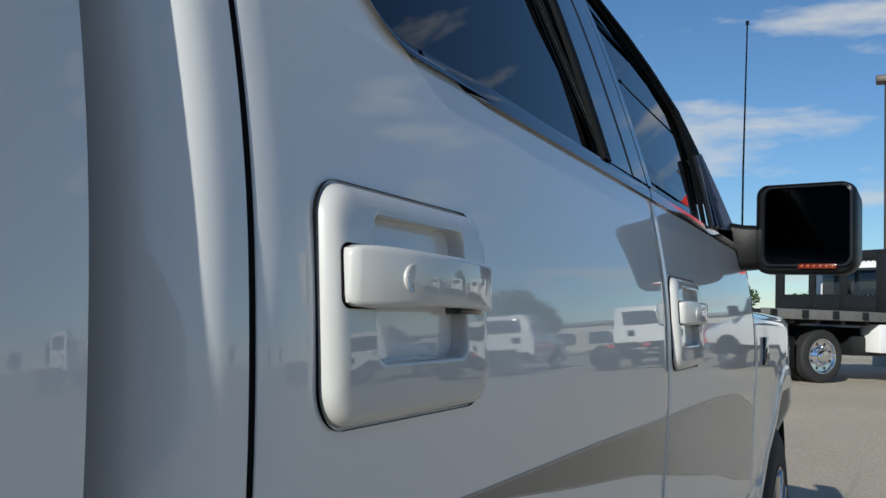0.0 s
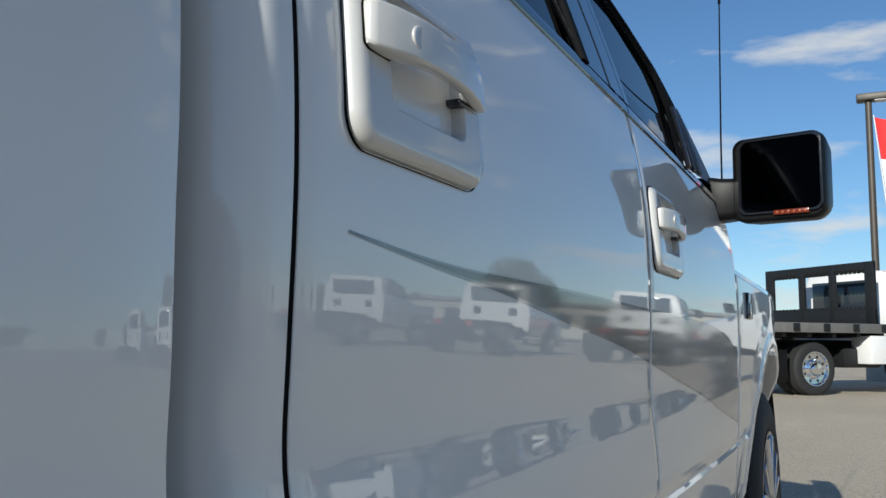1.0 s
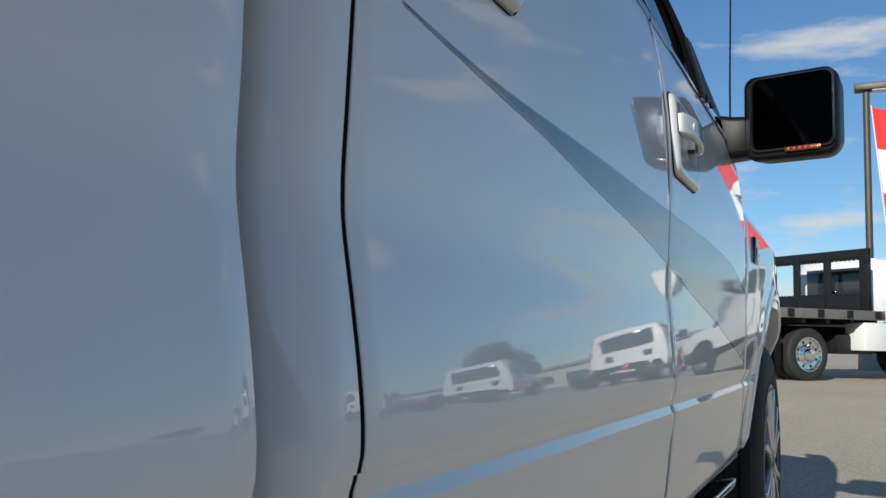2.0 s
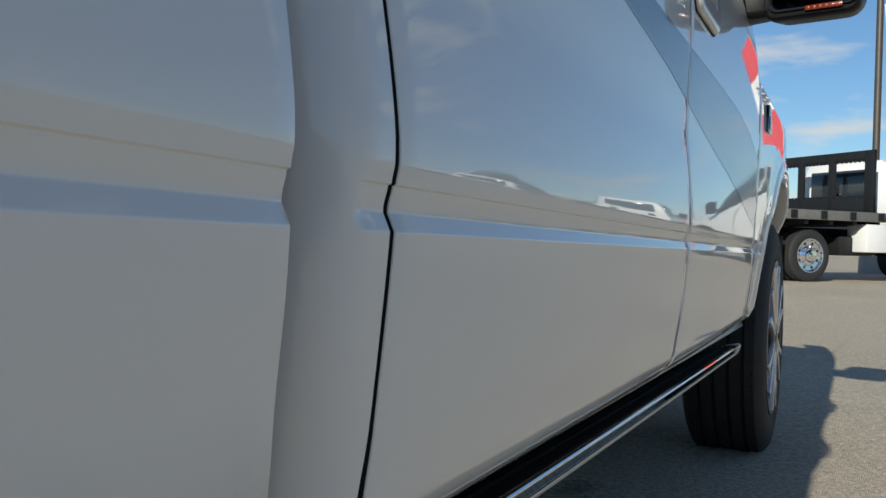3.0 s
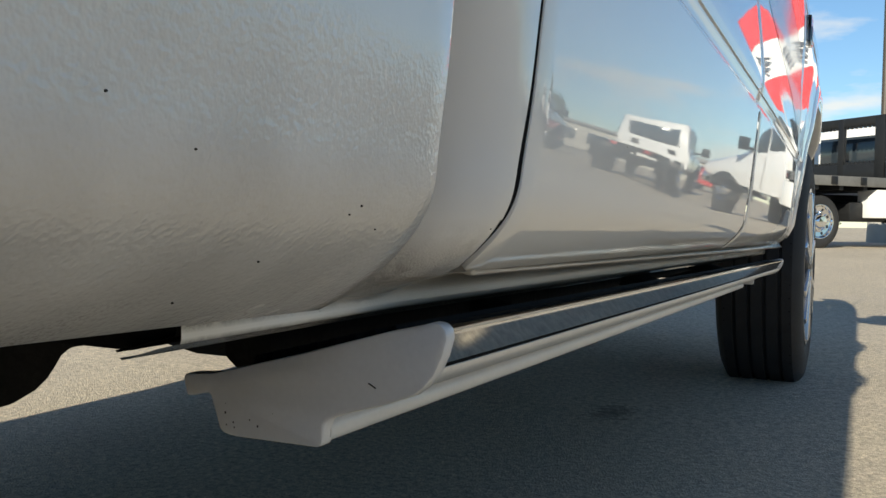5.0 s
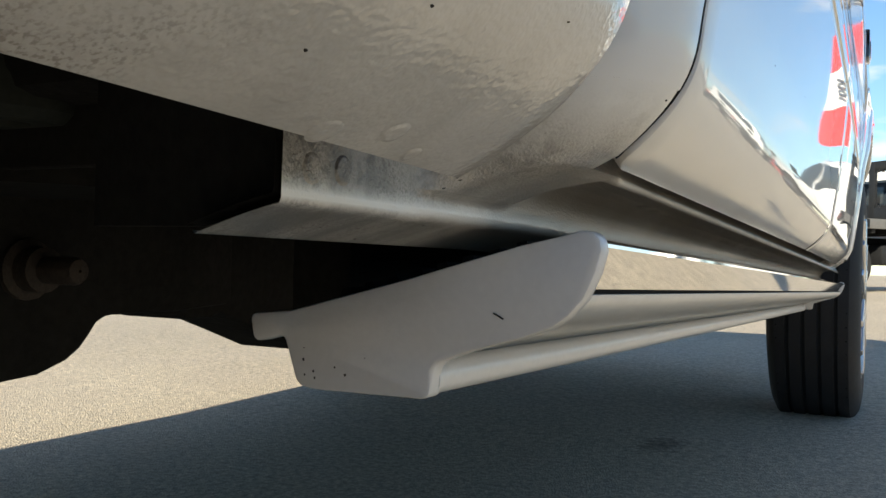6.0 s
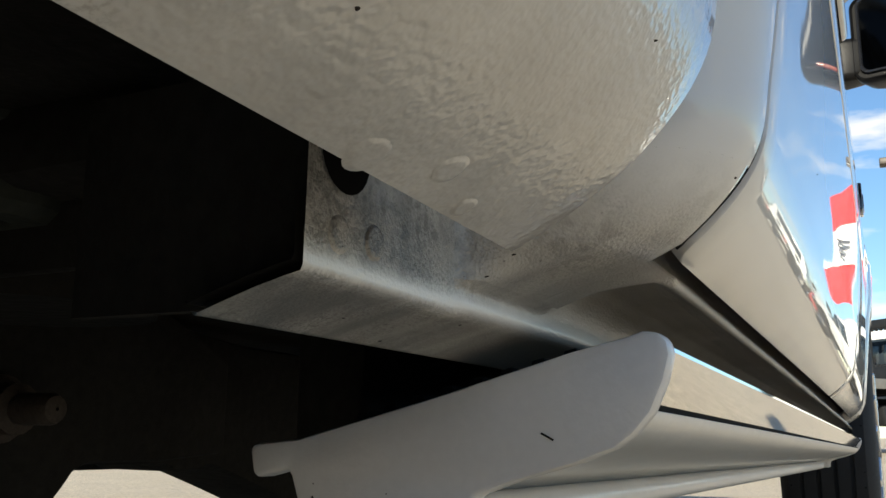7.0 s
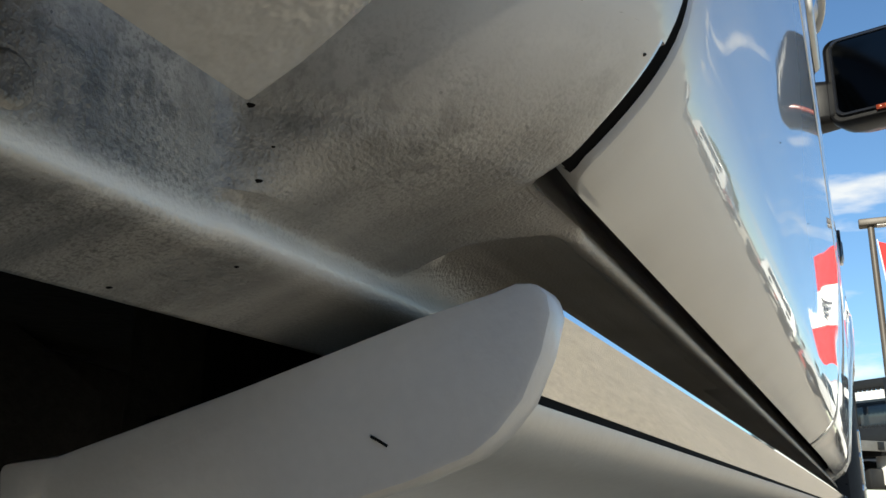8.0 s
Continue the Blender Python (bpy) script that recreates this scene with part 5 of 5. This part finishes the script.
    if flatbed:
        part("deck", Mesh().box((-1.2, -1.35, 1.02), (1.2, 1.42, 1.10), 0.01), steel_black, t, "black steel flatbed deck")
        part("side_rail", Mesh().box((1.185, -1.35, 0.965), (1.225, 1.42, 1.115), 0.006).box((-1.225, -1.35, 0.965), (-1.185, 1.42, 1.115), 0.006), steel_grey, t, "weathered grey deck edge rail")
        for k in range(5):
            part("stake_pocket", Mesh().box((1.222, -1.2 + 0.6 * k, 0.985), (1.252, -1.09 + 0.6 * k, 1.105), 0.006), steel_black, t)
        part("rear_skirt", Mesh().box((-1.2, -1.37, 0.86), (1.2, -1.34, 1.10), 0.006), steel_black, t)
        for k in range(6):
            part("deck_bearer", Mesh().box((-1.15, -1.25 + 0.5 * k, 0.90), (1.15, -1.17 + 0.5 * k, 1.02), 0.006), steel_black, t)
        # headboard: a steel frame with three barred openings
        hb = Mesh()
        z0, z1 = 1.08, 2.12
        for x0, x1, a, b in ((-1.2, 1.2, z0, 1.36), (-1.2, 1.2, 1.98, z1), (-1.2, -1.02, z0, z1), (1.02, 1.2, z0, z1), (-0.40, -0.28, z0, z1), (0.28, 0.40, z0, z1)):
            hb.box((x0, 1.10 if x1 - x0 > 1 else 1.098, a), (x1, 1.16 if x1 - x0 > 1 else 1.162, b), 0.006)
        head = part("headboard", hb, steel_black, t, "black steel headboard with three barred openings")
        for x0, x1 in ((-1.02, -0.40), (-0.28, 0.28), (0.40, 1.02)):
            n = 7
            for k in range(n):
                xk = lerp(x0, x1, (k + 0.5) / n)
                part("tooth", Mesh().prism([(xk - 0.035, 1.36), (xk + 0.035, 1.36), (xk + 0.016, 1.405), (xk - 0.016, 1.405)], "y", 1.11, 1.15), steel_black, head)
                part("tooth", Mesh().prism([(xk - 0.035, 1.98), (xk + 0.035, 1.98), (xk + 0.016, 1.94), (xk - 0.016, 1.94)], "y", 1.11, 1.15), steel_black, head)
        for sx in (-1, 1):
            part("marker_lamp", Mesh().box((sx * 1.23 - 0.02, 1.30, 0.99), (sx * 1.23 + 0.02, 1.40, 1.06), 0.008), amber, t, "amber marker lamp")
            part("tool_box", Mesh().box((sx * 0.98 - 0.2, 1.02, 0.48), (sx * 0.98 + 0.2, 1.62, 0.93), 0.02), paint, t, "white side tool box")
    return t


flat_bed = work_truck("white work truck with a black steel flatbed and headboard", "parked work trucks", True)
HEADING = math.degrees(math.atan2(-0.67, 0.74))
fm = pose(-0.62, 14.95, 0, 0, 0, HEADING)
right_hub = fm @ Vector((1.04, 0, 0.41))
flat_bed.matrix_world = Matrix.Translation(Vector((-0.685, 14.8, 0.62)) - right_hub) @ fm

row_truck = work_truck("white cab-and-chassis work truck with no body, seen from behind", "row of new work trucks")
row_truck.matrix_world = pose(4.45, 20.6, 0.21, 0, 0, -3)
for x, y, a in ((8.35, 19.9, -4), (12.6, 19.6, -4)):
    copy_thing(row_truck, pose(x, y, 0.21, 0, 0, a))


def parked_car(colour, label):
    """A small hatchback, nose along +y, on z = 0."""
    c = thing("parked_car", (0, 0, 0), label, "car", "cars parked beyond the work trucks")
    rows = []
    for y, zb, belt, ztop, w, wt in ((-2.0, 0.42, 0.78, 0.84, 0.74, 0.66), (-1.96, 0.30, 0.90, 0.98, 0.80, 0.68), (-1.75, 0.24, 0.96, 1.30, 0.85, 0.62), (-1.2, 0.22, 0.97, 1.46, 0.87, 0.61), (-0.3, 0.20, 0.96, 1.50, 0.88, 0.60), (0.35, 0.20, 0.95, 1.42, 0.88, 0.60), (0.95, 0.20, 0.93, 1.05, 0.87, 0.66), (1.6, 0.24, 0.84, 0.92, 0.84, 0.62), (1.95, 0.28, 0.72, 0.78, 0.76, 0.58), (2.05, 0.36, 0.60, 0.64, 0.68, 0.54)):
        row = []
        for sx in (1, -1):
            pts = [(w * 0.86, zb), (w - 0.02, zb + 0.05), (w, lerp(zb, belt, 0.55)), (w - 0.02, belt), (lerp(w, wt, 0.6), lerp(belt, ztop, 0.6)), (wt, ztop - 0.04), (wt * 0.5, ztop)]
            row += [(sx * x, y, z) for x, z in (pts if sx > 0 else pts[::-1])]
        rows.append(row)
    part("body", Mesh().loft(rows), colour, c, angle=45)
    part("rear_window", Mesh().prism([(-1.93, 1.00), (-1.74, 1.32), (-1.70, 1.30), (-1.88, 0.98)], "x", -0.58, 0.58, 0.006), dark_pane, c)
    part("windscreen", Mesh().prism([(0.42, 1.40), (0.96, 1.05), (1.00, 1.07), (0.46, 1.43)], "x", -0.58, 0.58, 0.006), dark_pane, c)
    part("number_plate", Mesh().box((-0.26, -2.02, 0.62), (0.26, -1.985, 0.73), 0.006), flag_white, c, "plain pale number plate")
    for sx in (-1, 1):
        part("side_window", Mesh().prism([(-1.45, 1.02), (0.55, 1.00), (0.25, 1.34), (-0.4, 1.40), (-1.25, 1.34)], "x", sx * 0.755 - 0.04, sx * 0.755 + 0.04, 0.008), dark_pane, c)
        part("tail_light", Mesh().box((sx * 0.68 - 0.10, -1.99, 0.76), (sx * 0.68 + 0.10, -1.90, 0.92), 0.02), red, c)
        for y in (-1.25, 1.28):
            wheel(c, (sx * 0.76, y, 0.30), sx, 0.30, 0.19, 0.19)
    return c


car_red = material("red_car_paint", (0.42, 0.015, 0.02), 0.35, 0, 1.0, 0.05, 4)
parked_car(car_red, "bright red hatchback parked in the far row").matrix_world = pose(4.9, 38.0, 0.21, 0, 0, -6)
parked_car(paint, "white hatchback parked in the far row").matrix_world = pose(12.7, 36.4, 0.21, 0, 0, -4)

# lamp post and the banner beside it
lamp = thing("lamp_post", (0.27, 22, 0.21), "tall bronze parking-lot lamp post with a flat head", "lamp post")
part("pole", Mesh().tube([(0.27, 22, 0.21), (0.27, 22, 6.6)], [0.085, 0.075], 12), pole_brown, lamp)
part("lamp_head", Mesh().box((0.02, 21.82, 6.58), (0.95, 22.18, 6.74), 0.03), pole_brown, lamp, "flat shoebox lamp head")
part("lens", Mesh().box((0.40, 21.86, 6.565), (0.92, 22.14, 6.582), 0.004), flag_white, lamp)
part("base", Mesh().lathe([(0, 0.001), (0, 0.30), (0.6, 0.28), (0.62, 0.001)], 20).moved(Matrix.Translation((0.27, 22, 0.2)) @ Matrix.Rotation(radians(-90), 4, "Y")), wall_pale, lamp, "concrete footing")

banner = thing("banner_flag", (1.0, 21.6, 0.21), "tall red, white and red banner flag on a slim staff", "flag")
part("staff", Mesh().tube([(0.72, 21.6, 0.2), (0.62, 21.6, 3.2), (0.36, 21.6, 6.15)], [0.03, 0.025, 0.015], 10), alu, banner)


def cloth_piece(v0, v1, n):
    rows = []
    for v in steps(v0, v1, n):
        z = lerp(6.1, 3.1, v)
        x0 = lerp(0.38, 0.66, v)
        rows.append([(x0 + 1.05 * u * (1 - 0.15 * v), 21.6 + 0.10 * math.sin(5 * u + 6 * v) * u + 0.05 * math.sin(11 * u - 3 * v), z - 0.5 * u * (1 - v) + 0.06 * math.sin(4 * u + v)) for u in steps(0, 1, 16)])
    return Mesh().grid(rows)


part("red_panel", cloth_piece(0, 0.33, 6), flag_red, banner)
part("white_panel", cloth_piece(0.33, 0.67, 6), flag_white, banner)
part("red_panel", cloth_piece(0.67, 1.0, 6), flag_red, banner)
for k in range(3):
    part("print_bar", Mesh().box((0.75 + 0.05 * k, 21.42, 4.55 - 0.16 * k), (1.25 - 0.04 * k, 21.44, 4.62 - 0.16 * k), 0.004), print_dark, banner, "unreadable dark print")

# far edge of the lot: trees and a low building
tree_leaf = Mesh()
random.seed(4)
tree_one = thing("tree", (0, 0, 0), "broad leafy tree at the edge of the lot", "tree", "trees along the lot")
tr = Mesh().tube([(0, 0, 0), (0.05, 0, 1.2), (0.0, 0.05, 2.6), (0.1, 0, 4.2)], [0.22, 0.17, 0.13, 0.05], 10)
clumps = []
for k in range(9):
    a, z = k * 2.4, 2.0 + 0.32 * k
    r = 1.5 + 0.9 * math.sin(k * 1.7)
    e = (r * math.cos(a), r * math.sin(a), z + 1.0)
    tr.tube([(0, 0, z * 0.8), (e[0] * 0.5, e[1] * 0.5, z + 0.4), e], [0.08, 0.05, 0.015], 6)
    clumps.append((e, 1.2))
clumps += [((0, 0, 5.6), 1.4), ((0.6, -0.4, 4.4), 1.5), ((-0.7, 0.5, 4.0), 1.5)]
part("trunk", tr, bark, tree_one)
for (cx, cy, cz_), cr in clumps:
    for k in range(240):
        d = Vector((random.gauss(0, 1), random.gauss(0, 1), random.gauss(0, 0.8))).normalized() * cr * random.uniform(0.45, 1.08)
        p = Vector((cx, cy, cz_)) + d
        u = Vector((random.gauss(0, 1), random.gauss(0, 1), random.gauss(0, 1))).normalized()
        w = u.orthogonal().normalized()
        q = random.uniform(0.14, 0.30)
        b = len(tree_leaf.v)
        tree_leaf.v += [tuple(p - u * q), tuple(p + w * q * 0.6), tuple(p + u * q), tuple(p - w * q * 0.6)]
        tree_leaf.f.append((b, b + 1, b + 2, b + 3))
part("crown", tree_leaf, leaf, tree_one, smooth=False, flip_check=False)
tree_one.matrix_world = pose(16.9, 46, 0.2)
for x, y, sc, a in ((-14, 95, 1.3, 20), (-6, 92, 1.1, 90), (-2.6, 70, 0.55, 40), (3, 98, 1.2, 200), (10, 94, 1.0, 300), (17, 99, 1.4, 10), (26, 96, 1.1, 140), (34, 92, 1.3, 60), (45, 95, 1.2, 250), (58, 90, 1.4, 330), (70, 80, 1.2, 120), (85, 66, 1.3, 70), (95, 40, 1.4, 170), (98, 15, 1.2, 15), (100, -12, 1.3, 220), (-30, 98, 1.2, 45), (-50, 92, 1.4, 100), (-72, 80, 1.3, 280), (-90, 50, 1.2, 190)):
    c = copy_thing(tree_one, pose(x, y, 0.1, 0, 0, a))
    c.scale = (sc * 0.8, sc * 0.8, sc * 0.5)
tree_one.scale = (0.62, 0.62, 0.8)
store = thing("store_building", (25, 80, 0.2), "low pale commercial building with a grey roof", "building")
part("wall", Mesh().box((8, 76, 0.0), (42, 88, 3.2), 0.05), wall_pale, store)
part("roof", Mesh().box((7.5, 75.5, 3.2), (42.5, 88.5, 3.6), 0.05), roof_grey, store)
for k in range(9):
    part("window", Mesh().box((9.5 + 3.5 * k, 75.94, 1.0), (11.8 + 3.5 * k, 76.02, 2.4), 0.02), dark_pane, store)

# unseen building added behind the camera, to darken rear-facing paint and reflections
rear_block = thing("unseen_rear_building", (0, -18, 0), "long low brown brick building, unseen, added to block low sky light", "building")
part("wall", Mesh().box((-34, -24, 0), (34, -14, 3.1), 0.05), wall_brown, rear_block)
part("roof", Mesh().box((-34.4, -24.4, 3.1), (34.4, -13.6, 3.4), 0.05), roof_grey, rear_block)
for k in range(14):
    part("window", Mesh().box((-32 + 4.7 * k, -14.03, 0.7), (-29.2 + 4.7 * k, -13.96, 2.7), 0.02), dark_pane, rear_block)
